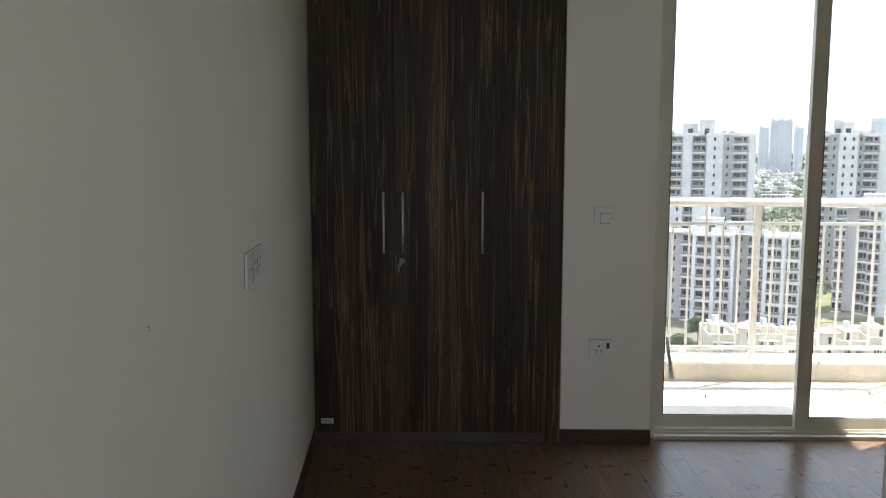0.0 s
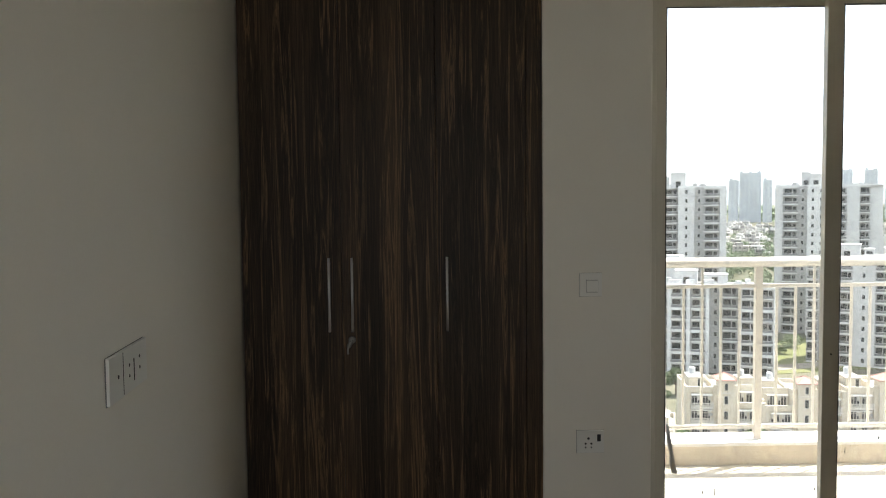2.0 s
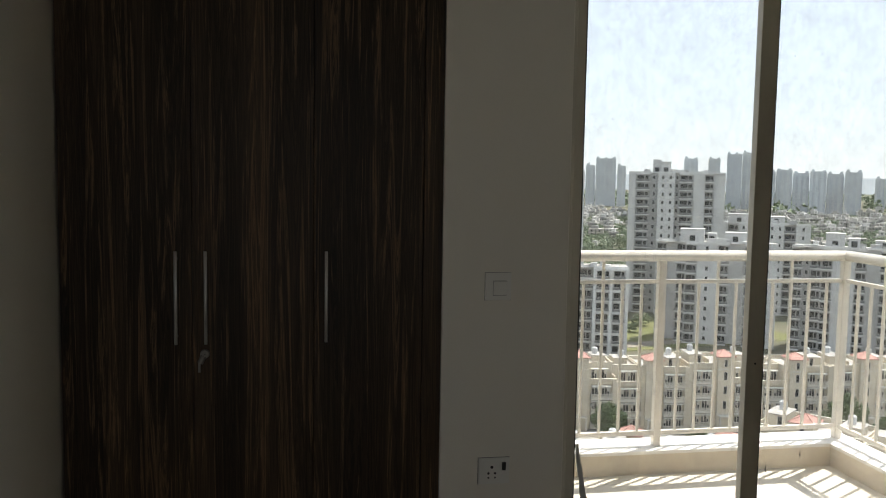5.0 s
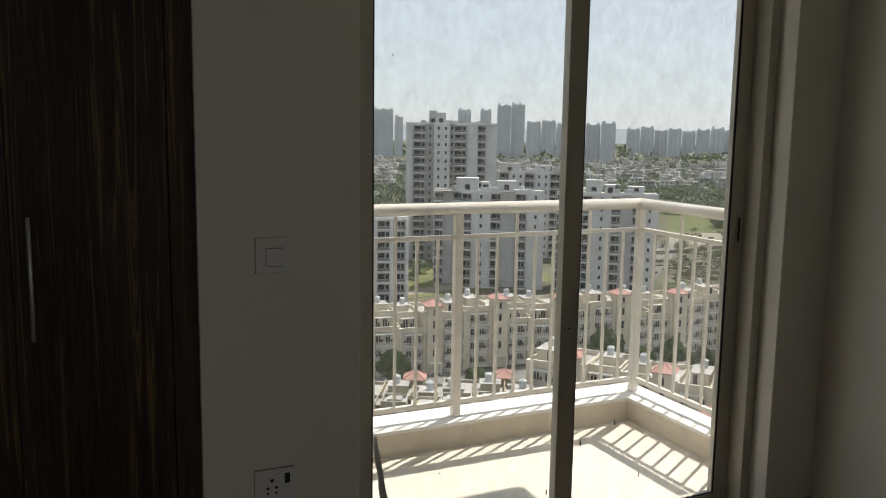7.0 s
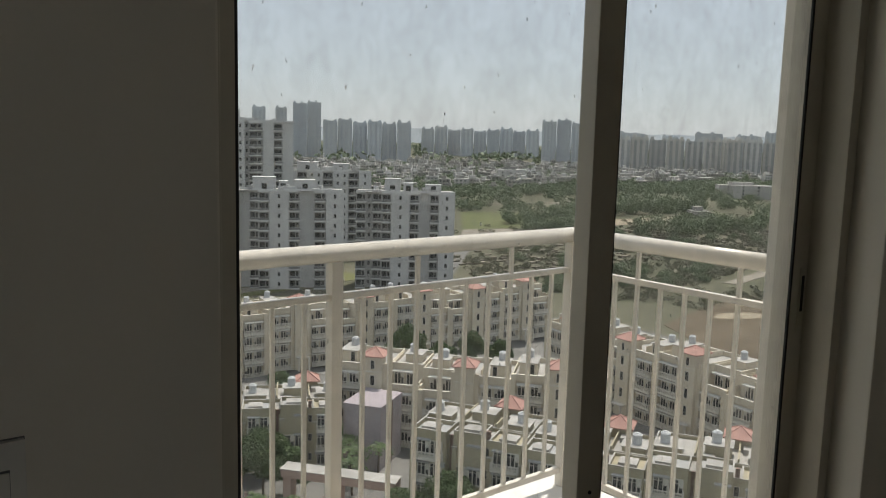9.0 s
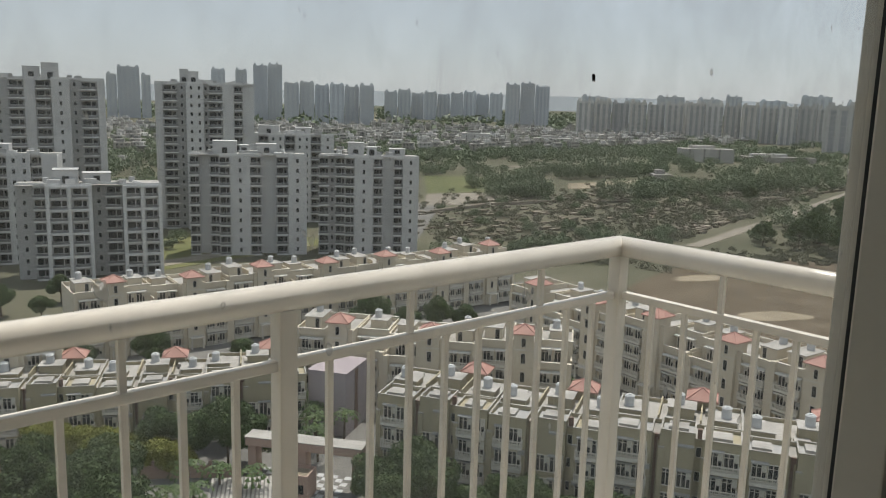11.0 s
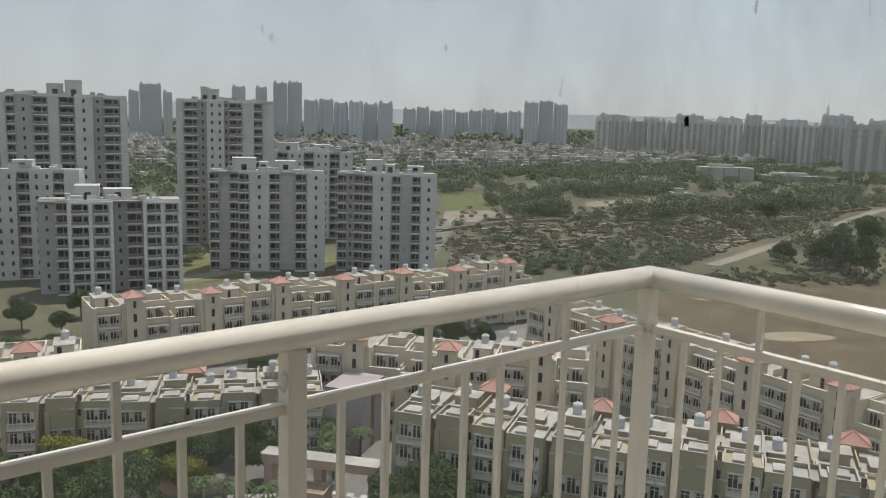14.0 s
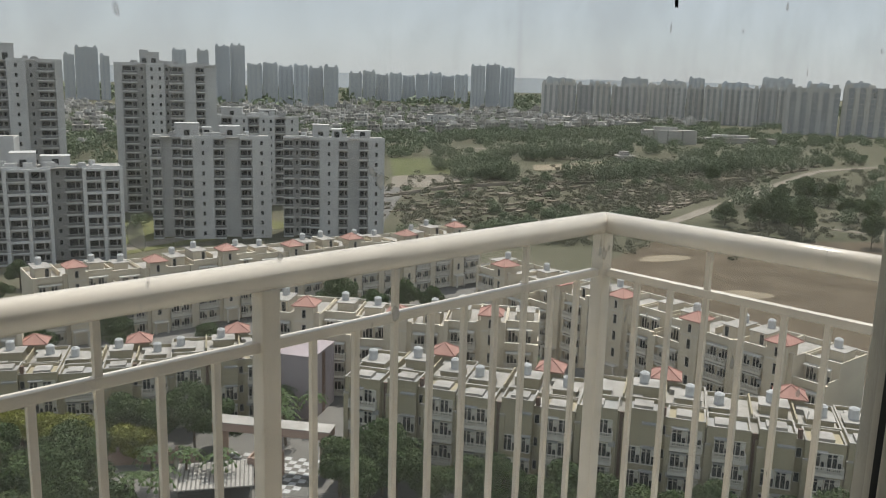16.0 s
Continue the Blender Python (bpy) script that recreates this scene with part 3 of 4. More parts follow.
patch("street_entry", [(14, 112), (34, 118), (46, 103), (54, 98), (64, 101), (80, 128), (88, 126), (70, 92), (58, 80), (50, 84)], STREET, 0.09)


def along(p0, p1, s=0.0, back=0.0):
    """A pose on the ground: local x runs from p0 to p1, local y away from the flat."""
    a, b = Vector((*p0, 0)), Vector((*p1, 0))
    d = (b - a).normalized()
    p = a + d * s + Vector((-d.y, d.x, 0)) * back
    return pose(p.x, p.y, GROUND + 0.05, 0, 0, math.degrees(math.atan2(d.y, d.x)))


# ---- terraced houses ----
LEN, DEEP, TOP = 14.5, 11.5, 12.2


roof_tank = Geo().tube((0, 0, 0), (0, 0, 0.5), 0.58, 0.58, 18).tube((0, 0, 0.5), (0, 0, 0.56), 0.61, 0.61, 18).tube((0, 0, 0.56), (0, 0, 1.08), 0.58, 0.58, 18)
roof_tank = roof_tank.tube((0, 0, 1.08), (0, 0, 1.14), 0.61, 0.61, 18).tube((0, 0, 1.14), (0, 0, 1.3), 0.58, 0.42, 18).tube((0, 0, 1.3), (0, 0, 1.38), 0.25, 0.25, 12).mesh("water_tank", TANK)


def bar_frame(x0, x1, z0, z1, y0, y1, w, bars=()):
    """A rectangular frame with upright bars at the given places."""
    g = Geo().box(x0, x1, y0, y1, z0, z0 + w).box(x0, x1, y0, y1, z1 - w, z1).box(x0, x0 + w, y0, y1, z0 + w, z1 - w).box(x1 - w, x1, y0, y1, z0 + w, z1 - w)
    for q in bars:
        g.box(q - w / 2, q + w / 2, y0, y1, z0 + w, z1 - w)
    return g


tall_win = bar_frame(-0.82, 0.82, 0, 2.15, -0.12, 0.02, 0.1, (-0.24, 0.3)).box(-0.82, 0.82, -0.08, 0.02, 1.6, 1.66).mesh("window", HOUSE_TRIM)
tall_pane = Geo().box(-0.72, 0.25, -0.01, 0.015, 0.1, 2.05).box(0.35, 0.72, -0.01, 0.014, 0.1, 1.1).box(0.35, 0.72, -0.03, 0.014, 1.1, 2.05, 1).mesh("pane", [WINDOW, HOUSE_TRIM])
slit_win = bar_frame(-0.4, 0.4, 0, 1.7, -0.06, 0.02, 0.08).mesh("window", HOUSE_TRIM)
slit_pane = Geo().box(-0.32, 0.32, -0.02, 0.015, 0.08, 1.62).mesh("pane", WINDOW)
hood = Geo().box(-0.92, 0.92, -0.95, 0, 2.25, 2.35).box(-0.92, 0.92, -0.95, -0.87, 2.1, 2.25).box(-0.8, -0.72, -0.6, 0, 1.98, 2.2).box(0.72, 0.8, -0.6, 0, 1.98, 2.2).mesh("sunshade", HOOD)
rear_hood = Geo().box(-0.92, 0.92, -0.6, 0, 2.25, 2.33).box(-0.92, 0.92, -0.6, -0.54, 2.15, 2.25).mesh("sunshade", PARAPET)
balc = Geo().box(-2.1, 2.1, -1.15, 0, -0.18, 0).box(-2.1, 2.1, -1.15, -1.05, 0, 0.2).box(-2.1, 2.1, -1.18, -1.02, 0.8, 0.92)
balc.box(-2.1, -1.98, -1.05, 0, 0, 0.92).box(1.98, 2.1, -1.05, 0, 0, 0.92)
for i in range(17):
    balc.box(-1.92 + 0.235 * i, -1.81 + 0.235 * i, -1.14, -1.06, 0.2, 0.8)
balc = balc.mesh("balcony", HOUSE_TRIM)
cooler = Geo().box(-0.4, 0.4, -0.35, 0, 0, 0.55).tube((0.05, -0.36, 0.28), (0.05, -0.35, 0.28), 0.2, 0.2, 12).mesh("ac_unit", PARAPET)


def ring(g, x0, x1, y0, y1, z0, z1, w=0.2):
    """Four parapet walls round a terrace."""
    g.box(x0, x1, y0, y0 + w, z0, z1).box(x0, x1, y1 - w, y1, z0, z1)
    return g.box(x0, x0 + w, y0 + w, y1 - w, z0, z1).box(x1 - w, x1, y0 + w, y1 - w, z0, z1)


def hip_roof(x0, x1, y0, y1, z, up):
    """A low pyramid with a fascia under its eaves and raised hips."""
    g = Geo().box(x0, x1, y0, y1, z - 0.14, z).pyramid(x0, x1, y0, y1, z, z + up)
    top = ((x0 + x1) / 2, (y0 + y1) / 2, z + up)
    for a, b in ((x0, y0), (x1, y0), (x1, y1), (x0, y1)):
        g.tube((a, b, z + 0.02), top, 0.09, 0.09, 6)
    return g


def glazed(t, frame_mesh, pane_mesh, place):
    part("pane", pane_mesh, None, part("window", frame_mesh, None, t, place=place))


def make_terrace():
    """The street side: stair tower flush with the front, balconies in the bays beside it."""
    t = thing("terraced_house", "cream four-storey terraced house with balconies and red stair roof", "house", "terraced houses of the estate")
    w = Geo().box(0, 9.4, 0.9, DEEP, 0, TOP).box(9.4, LEN, 0.9, 3.6, 0, TOP - 2.95).box(9.4, LEN, 3.6, DEEP, 0, TOP).box(5.7, 8.7, -0.35, 0.9, 0, TOP + 2.3).box(6.0, 8.4, 0.9, 3.2, TOP, TOP + 2.3)
    w.box(0, 0.7, 0.1, 0.9, 0, TOP + 0.95).box(13.8, 14.5, 0.1, 0.9, 0, TOP - 2.0).box(14.28, 14.5, 0.9, 3.6, TOP - 2.95, TOP - 1.6).box(5.0, 5.7, 0.3, 0.9, 0, TOP + 1.2).box(8.7, 9.4, 0.3, 0.9, 0, TOP + 1.2)
    for x0, x1, z in ((0.7, 5.0, TOP), (9.4, 13.8, TOP - 2.95)):
        w.box(x0, x1, 0.55, 0.75, z - 0.1, z + 0.85).box(x0, x1, 0.75, 0.9, z - 0.1, z)
        for i in range(9):
            w.box(x0 + 0.12 + 0.46 * i, x0 + 0.34 + 0.46 * i, 0.48, 0.55, z + 0.45, z + 0.68)
    ring(w, 0, 9.4, 0.9, DEEP, TOP, TOP + 0.8)
    ring(w, 9.4, LEN, 3.6, DEEP, TOP, TOP + 0.6)
    w.box(0.9, 3.6, 3.0, 7.8, TOP, TOP + 2.1).box(10.9, 13.6, 6.2, 9.6, TOP, TOP + 1.4).box(5.0, 5.2, 3.4, 11.2, TOP, TOP + 1.1)
    part("wall", w, HOUSE, t)
    part("parapet_cap", Geo().box(0.7, 5.0, 0.45, 0.8, TOP + 0.85, TOP + 0.95).box(9.4, 13.8, 0.45, 0.8, TOP - 2.1, TOP - 2.0).box(9.3, 14.6, 3.45, 3.8, TOP + 0.6, TOP + 0.68).box(0, LEN, DEEP - 0.25, DEEP + 0.05, TOP + 0.8, TOP + 0.88), HOUSE_TRIM, t)
    for z in (TOP - 0.2, 2.88):
        part("band", Geo().box(5.6, 8.8, -0.43, -0.35, z, z + 0.22), HOUSE_TRIM, t)
    part("roof", Geo().box(0.22, 9.2, 1.12, DEEP - 0.22, TOP, TOP + 0.06).box(9.6, 14.28, 3.8, DEEP - 0.22, TOP, TOP + 0.06).box(9.4, 14.26, 0.9, 3.6, TOP - 2.95, TOP - 2.9), ROOF, t, "pale flat roof screed")
    for b in ((0.7, 3.8, 2.8, 8.0, TOP + 2.1, TOP + 2.22), (10.7, 13.8, 6.0, 9.8, TOP + 1.4, TOP + 1.52)):
        part("roof_slab", Geo().box(*b), ROOF, t, "", 0.03)
    part("stair_roof", hip_roof(5.3, 9.1, -0.75, 3.4, TOP + 2.45, 1.15), RED, t, "faded red tiled hip roof")
    for x, y, z in ((2.2, 6.6, 2.22), (11.8, 8.0, 1.52)):
        part("water_tank", roof_tank, TANK, t, "white plastic water tank", place=pose(x, y, TOP + z))
    for k, z in enumerate((0.4, 3.35, 6.3, 9.2)):
        for cx, y in ((2.85, 0.9), (11.6, 3.6 if k == 3 else 0.9)):
            if y < 1:
                part("balcony", balc, None, t, place=pose(cx, y, z))
            for dx in (-1.05, 0.95):
                glazed(t, tall_win, tall_pane, pose(cx + dx, y, z + 0.14))
                part("sunshade", hood, None, t, place=pose(cx + dx, y, z + 0.14))
        if k:
            glazed(t, slit_win, slit_pane, pose(7.2, -0.35, z + 0.7))
    glazed(t, slit_win, slit_pane, pose(7.2, -0.35, TOP + 0.35) @ Matrix.Diagonal((0.9, 1, 0.85, 1)))
    glazed(t, slit_win, slit_pane, pose(2.9, 3.0, TOP + 0.3))
    part("porch", Geo().box(5.9, 8.5, -1.6, -0.43, 2.6, 2.85).box(5.9, 6.2, -1.6, -1.3, 0, 2.6).box(8.2, 8.5, -1.6, -1.3, 0, 2.6), HOUSE_TRIM, t)
    part("ac_unit", cooler, None, t, "grey air conditioner", place=pose(4.5, 0.9, 7.5))
    part("ac_unit", cooler, None, t, "grey air conditioner", place=pose(9.9, 0.9, 4.6))
    return t


def make_terrace_back():
    """The garden side: plain stepped bays with paired windows; the stair tower stands on the far side."""
    t = thing("terraced_house", "rear of a terraced house, shade-darkened olive cream, with roof terraces", "house", "terraced houses of the estate")
    w = Geo().box(0, LEN, 1.0, DEEP, 0, TOP)
    for x0, x1, y0, h in ((0.1, 4.7, 0.0, 0), (5.6, 9.4, 0.35, 0.3), (10.3, 14.4, 0.1, -0.2)):
        ring(w.box(x0, x1, y0, 1.0, 0, TOP + h), x0, x1, y0, 4.2, TOP + h, TOP + 0.55 + h, 0.16)
        w.box(x0 - 0.12, x0 + 0.5, y0 - 0.25, y0, 3.0, TOP - 1.6 + h)
    ring(w, 0, LEN, 4.2, DEEP, TOP, TOP + 0.5)
    w.box(0.4, 3.4, 5.0, 7.6, TOP, TOP + 0.9).box(6.0, 9.0, 6.2, 8.8, TOP, TOP + 1.5).box(11.0, 13.8, 5.2, 8.0, TOP, TOP + 0.9)
    w.box(8.2, 11.2, 10.2, 13.0, 0, TOP + 1.3).box(4.9, 5.1, 4.4, 11.3, TOP, TOP + 1.0).box(9.7, 9.9, 4.4, 10.2, TOP, TOP + 1.0)
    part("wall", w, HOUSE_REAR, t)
    caps = Geo()
    for x0, x1, y0, h in ((0.1, 4.7, 0.0, 0), (5.6, 9.4, 0.35, 0.3), (10.3, 14.4, 0.1, -0.2)):
        ring(caps, x0 - 0.04, x1 + 0.04, y0 - 0.04, 4.24, TOP + 0.55 + h, TOP + 0.61 + h, 0.2)
        caps.box(x0 - 0.16, x0 + 0.54, y0 - 0.3, y0 - 0.002, TOP - 1.6 + h, TOP - 1.45 + h)
    part("parapet_cap", ring(caps, -0.001, LEN + 0.001, 4.25, DEEP + 0.04, TOP + 0.5, TOP + 0.56, 0.2), ROOF, t, "weathered pale coping")
    part("roof", Geo().box(0.22, 14.28, 4.4, DEEP - 0.22, TOP, TOP + 0.06).box(4.7, 5.6, 1.0, 4.2, TOP, TOP + 0.06).box(9.4, 10.3, 1.0, 4.2, TOP, TOP + 0.06), ROOF, t, "pale flat roof screed")
    for x0, x1, y0, h in ((0.3, 4.5, 0.2, 0.06), (5.8, 9.2, 0.55, 0.36), (10.5, 14.2, 0.3, -0.14)):
        part("terrace_floor", Geo().box(x0, x1, y0, 4.0, TOP + h - 0.05, TOP + h), PARAPET, t, "grey weathered terrace floor")
    for b in ((0.9, 3.0, 1.2, 3.3, 0.06, 0.5), (6.4, 8.6, 1.6, 3.6, 0.36, 0.85), (11.2, 13.4, 1.2, 3.4, -0.14, 0.4), (5.4, 7.2, 4.6, 5.9, 0.06, 0.55), (10.2, 11.6, 8.6, 10.0, 0.06, 0.7),
              (1.0, 2.6, 8.4, 10.4, 0.06, 0.45), (0.2, 3.6, 4.8, 7.8, 0.9, 1.02), (5.8, 9.2, 6.0, 9.0, 1.5, 1.62), (10.8, 14.0, 5.0, 8.2, 0.9, 1.02)):
        part("roof_slab", Geo().box(*b[:4], TOP + b[4], TOP + b[5]), ROOF, t, "", 0.03)
    part("stair_roof", hip_roof(7.8, 11.6, 9.8, 13.4, TOP + 1.45, 1.2), RED, t, "faded red tiled hip roof")
    for x, y, z in ((7.2, 7.6, 1.62), (12.6, 6.6, 1.02), (1.4, 6.4, 1.02)):
        part("water_tank", roof_tank, TANK, t, "white plastic water tank", place=pose(x, y, TOP + z))
    part("drain_strip", Geo().box(4.95, 5.3, 0.9, 1.0, 0, TOP).box(5.0, 5.5, 0.7, 1.0, TOP - 0.6, TOP + 0.1), BROWN, t, "brown drain strip")
    part("chimney", Geo().box(9.6, 10.1, 1.1, 1.6, TOP, TOP + 1.1), BROWN, t, "small brown chimney block")
    for k, z in enumerate((0.4, 3.35, 6.3, 9.2)):
        for cx, y in ((2.6, 0.0), (7.6, 0.35), (12.5, 0.1)):
            if k != 3 or cx != 7.6:
                for dx in (-0.85, 0.85):
                    glazed(t, tall_win, tall_pane, pose(cx + dx, y, z + 0.1))
            if cx != 7.6:
                part("balcony", balc, None, t, place=pose(cx, y, z) @ Matrix.Diagonal((0.85, 0.75, 1, 1)))
                part("sunshade", rear_hood, None, t, place=pose(cx - 0.8, y, z + 0.1))
            else:
                part("sunshade", rear_hood, None, t, place=pose(cx + 0.8, y, z + 0.1))
        glazed(t, slit_win, slit_pane, pose(9.85, 1.0, z + 0.9) @ Matrix.Diagonal((0.8, 1, 0.7, 1)))
    part("ac_unit", cooler, None, t, "grey air conditioner", place=pose(4.3, 0, 8.3))
    part("ac_unit", cooler, None, t, "grey air conditioner", place=pose(10.9, 0.1, 5.6))
    return t


ROWS = (((61.6, 84.4), (88.8, 37.5), 5, 0.0), ((96.4, 24.4), (103.7, 11.9), 1, 0.0), ((16.0, 130.5), (65.9, 103.6), 3, 11.0), ((68.2, 115.2), (95.6, 81.8), 3, 0.0),
        ((29.2, 159.5), (149.6, 144.6), 7, 19.0), ((119.2, 114.0), (113.3, 45.4), 5, -4.0), ((8.0, 139.0), (41.0, 128.5), 2, 2.0))
models = [make_terrace(), make_terrace_back()]
placed = set()
for p0, p1, n, s0 in ROWS:
    side = 1 if p0[0] in (61.6, 96.4, 16.0) else 0
    for i in range(n):
        sink = -3.6 if p0[0] == 16.0 else 0.0
        m = along(p0, p1, s0 + i * (LEN + 0.02), 0) @ pose(0, 0, sink + (0.0, -0.5, 0.3, -0.2)[i % 4])
        if side == 0 and i % 2:
            m = m @ pose(LEN, 0, 0) @ Matrix.Diagonal((-1, 1, 1, 1))
        if side in placed:
            copy_thing(models[side], m)
        else:
            models[side].matrix_basis = m
            placed.add(side)
end = thing("end_wall_house", "mauve plastered block standing in for terrace end wall at gate", "house", place=pose(64.6, 105.2, GROUND, 0, 0, -58))
part("wall", Geo().box(0, 6.0, 0, 8.0, 0, 9.6), HOUSE_END, end)
part("strip", Geo().box(6.0, 6.06, 3.2, 4.4, 0, 9.6), BROWN, end, "darker vertical strip")
part("coping", Geo().box(-0.1, 6.1, -0.1, 8.1, 9.6, 9.8), HOUSE_END, end)

# ---- apartment towers ----
ST = 3.05
tb_slab = Geo().box(-0.5, 0.5, -0.95, 1.2, -0.2, 0.0).box(-0.5, 0.5, -0.95, -0.85, 0, 0.2).box(-0.5, 0.5, -0.93, -0.87, 0.28, 0.92, 1).box(-0.5, 0.5, -0.95, -0.85, 0.92, 1.0).mesh("balcony", [TOWER_TRIM, RAIL_PANEL])
tb_door = Geo().box(-0.42, 0.08, 1.14, 1.24, 0.05, 2.3).box(0.16, 0.4, 1.14, 1.24, 0.7, 2.2).mesh("balcony_door", WINDOW)
tw_win = Geo().box(-0.45, 0.45, -0.05, 0.04, 0, 0.08).box(-0.45, 0.45, -0.05, 0.04, 1.32, 1.4).box(-0.45, -0.38, -0.05, 0.04, 0.08, 1.32).box(0.38, 0.45, -0.05, 0.04, 0.08, 1.32).mesh("window", TOWER_TRIM)
tw_pane = Geo().box(-0.38, 0.38, -0.02, 0.02, 0.08, 1.32).mesh("pane", WINDOW)


def make_tower(label, place, cols, storeys, deep=14.0, heads=(), group="apartment towers"):
    """cols: (width, setback, kind) from one end of the front to the other; kind w wall, v wall with windows, d dark wall with windows, b balconies, f framed bays."""
    t = thing("apartment_tower", label, "apartment building", group, place)
    top = storeys * ST
    light, dark, trim = Geo(), Geo(), Geo()
    x = 0.0
    for w, back, kind in cols:
        back *= 2.2
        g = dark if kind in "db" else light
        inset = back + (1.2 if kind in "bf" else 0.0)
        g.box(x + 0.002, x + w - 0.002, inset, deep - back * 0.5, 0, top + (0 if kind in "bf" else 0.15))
        trim.box(x + 0.01, x + w - 0.01, back, back + 0.25, top + 0.16 if kind not in "bf" else top - 0.2, top + 0.85)
        mid = x + w / 2
        for k in range(storeys):
            z = k * ST
            if kind == "b":
                part("balcony", tb_slab, None, t, place=pose(mid, back, z + 0.16) @ Matrix.Diagonal((w * 0.98, 1, 1, 1)))
                part("balcony_door", tb_door, None, t, place=pose(mid, back, z + 0.16) @ Matrix.Diagonal((w * 0.95, 1, 1, 1)))
            elif kind in "vd":
                for q in ([mid] if w < 6 else [mid - w * 0.2, mid + w * 0.25]):
                    wd = part("window", tw_win, None, t, place=pose(q, back, z + 1.1))
                    part("pane", tw_pane, None, wd)
            elif kind == "f":
                for q, s in ((x + w * 0.28, w * 0.4), (x + w * 0.74, w * 0.34)):
                    part("balcony", tb_slab, None, t, place=pose(q, back + 0.7, z + 0.16) @ Matrix.Diagonal((s, 1, 1, 1)))
                    part("balcony_door", tb_door, None, t, place=pose(q, back, z + 0.16) @ Matrix.Diagonal((s, 1, 1, 1)))
        if kind == "f":
            for q in (x, x + w * 0.5 - 0.4, x + w - 0.9):
                trim.box(q, q + 0.9, back - 0.6, back + 1.3, 0, top)
            for k in range(0, storeys + 1, 2):
                trim.box(x, x + w, back - 0.5, back + 1.2, k * ST - 0.3, k * ST + 0.3)
        x += w
    part("wall", light, CONC, t)
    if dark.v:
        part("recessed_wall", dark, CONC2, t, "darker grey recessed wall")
    part("frame_band", trim, TOWER_TRIM, t, "white parapet and frames")
    part("roof", Geo().box(0.3, x - 0.3, 1.6, deep - 1.6, top + 0.15, top + 0.3), ROOF, t, "pale flat roof")
    for x0, x1, y0, y1, h in heads:
        head = part("roof_room", Geo().box(x0, x1, y0, y1, top, top + h), CONC, t)
        part("roof_room_slab", Geo().box(x0 - 0.12, x1 + 0.12, y0 - 0.12, y1 + 0.12, top + h, top + h + 0.14), CONC, head)
        part("roof_opening", Geo().box((x0 + x1) / 2 - 0.8, (x0 + x1) / 2 + 0.8, y0 - 0.04, y0 + 0.1, top + 0.3, top + min(2.4, h - 0.3)), WINDOW, head)
    r = random.Random(int(x * 10) + storeys)
    for i in range(9):
        q, d = r.uniform(1, x - 4), r.uniform(0.6, 4.5)
        part("roof_block", Geo().box(q, q + r.uniform(0.8, 3.0), d, d + r.uniform(0.8, 2.0), top + 0.3, top + r.uniform(0.9, 2.0)), r.choice((CONC, TOWER_TRIM, CONC2)), t)
    tk = Geo().tube((0, 0, 0), (0, 0, 1.4), 0.8, 0.8, 10).mesh("roof_tank", TANK)
    for i in range(3):
        part("roof_tank", tk, None, t, place=pose(x * (0.2 + 0.3 * i), deep * 0.6, top + 0.3))
    return t


mid_heads = ((7, 14, 3, 9, 4.2), (15, 17.5, 4, 8, 3.0), (20, 26, 4, 9, 3.4))
make_tower("grey twelve-storey apartment block with stacked balconies", along((109.0, 242.7), (142.6, 224.5)),
           [(3.0, 1.2, "b"), (3.0, 2.2, "w"), (2.8, 1.2, "b"), (3.3, 0.2, "b"), (5.9, 0, "v"), (3.4, 0.4, "b"), (4.4, 1.4, "w"), (3.6, 0.3, "b"), (5.6, 0, "v")], 10, 15, mid_heads)
make_tower("grey twelve-storey apartment block with stepped front", along((142.8, 224.3), (167.6, 206.3)),
           [(3.2, 1.0, "b"), (2.0, 1.8, "d"), (3.0, 1.0, "b"), (3.0, 0.4, "b"), (5.8, 0, "v"), (3.0, 0.3, "b"), (3.4, 1.2, "w"), (2.8, 0.3, "b"), (5.0, 0, "v")], 10, 15,
           ((9, 14, 3, 8, 4.4), (15, 18, 4, 9, 3.0), (22, 27, 5, 9, 2.6)))
make_tower("tall grey apartment tower with central lift shaft", along((121.8, 297.1), (152.7, 282.4)),
           [(2.6, 0.5, "w"), (5.0, 0.5, "b"), (3.0, 0.8, "d"), (6.0, -1.0, "v"), (1.5, 0.8, "d"), (5.0, 0.3, "b"), (4.0, 0.2, "w"), (3.2, 0.8, "b"), (4.0, 1.0, "w")], 17, 16,
           ((8.5, 11.5, 3, 8, 5.2), (11.5, 15, 0, 6, 4.4)))
make_tower("tall grey apartment tower with wide balconies", along((64.5, 297.4), (101.0, 287.0)),
           [(2.0, 0.5, "w"), (2.6, 0.6, "b"), (5.0, 0.8, "d"), (4.6, 0.5, "b"), (3.2, 0.2, "w"), (4.6, 0.4, "b"), (5.4, -1.0, "v"), (3.2, 0.8, "d"), (5.2, 0.4, "b"), (2.2, 0, "w")], 17, 16,
           ((14, 19, 2, 7, 4.0), (19.4, 24.5, 0, 6, 5.2)))
make_tower("grey apartment block with white framed balcony bays", along((58.0, 232.3), (91.7, 220.8)),
           [(4.2, 1.6, "d"), (3.0, 0.8, "b"), (11.0, 0, "f"), (3.2, 2.0, "d"), (4.2, 1.4, "b"), (9.8, 0, "f")], 8, 14, ((9, 15, 4, 10, 4.0), (16, 23, 5, 10, 3.0)))
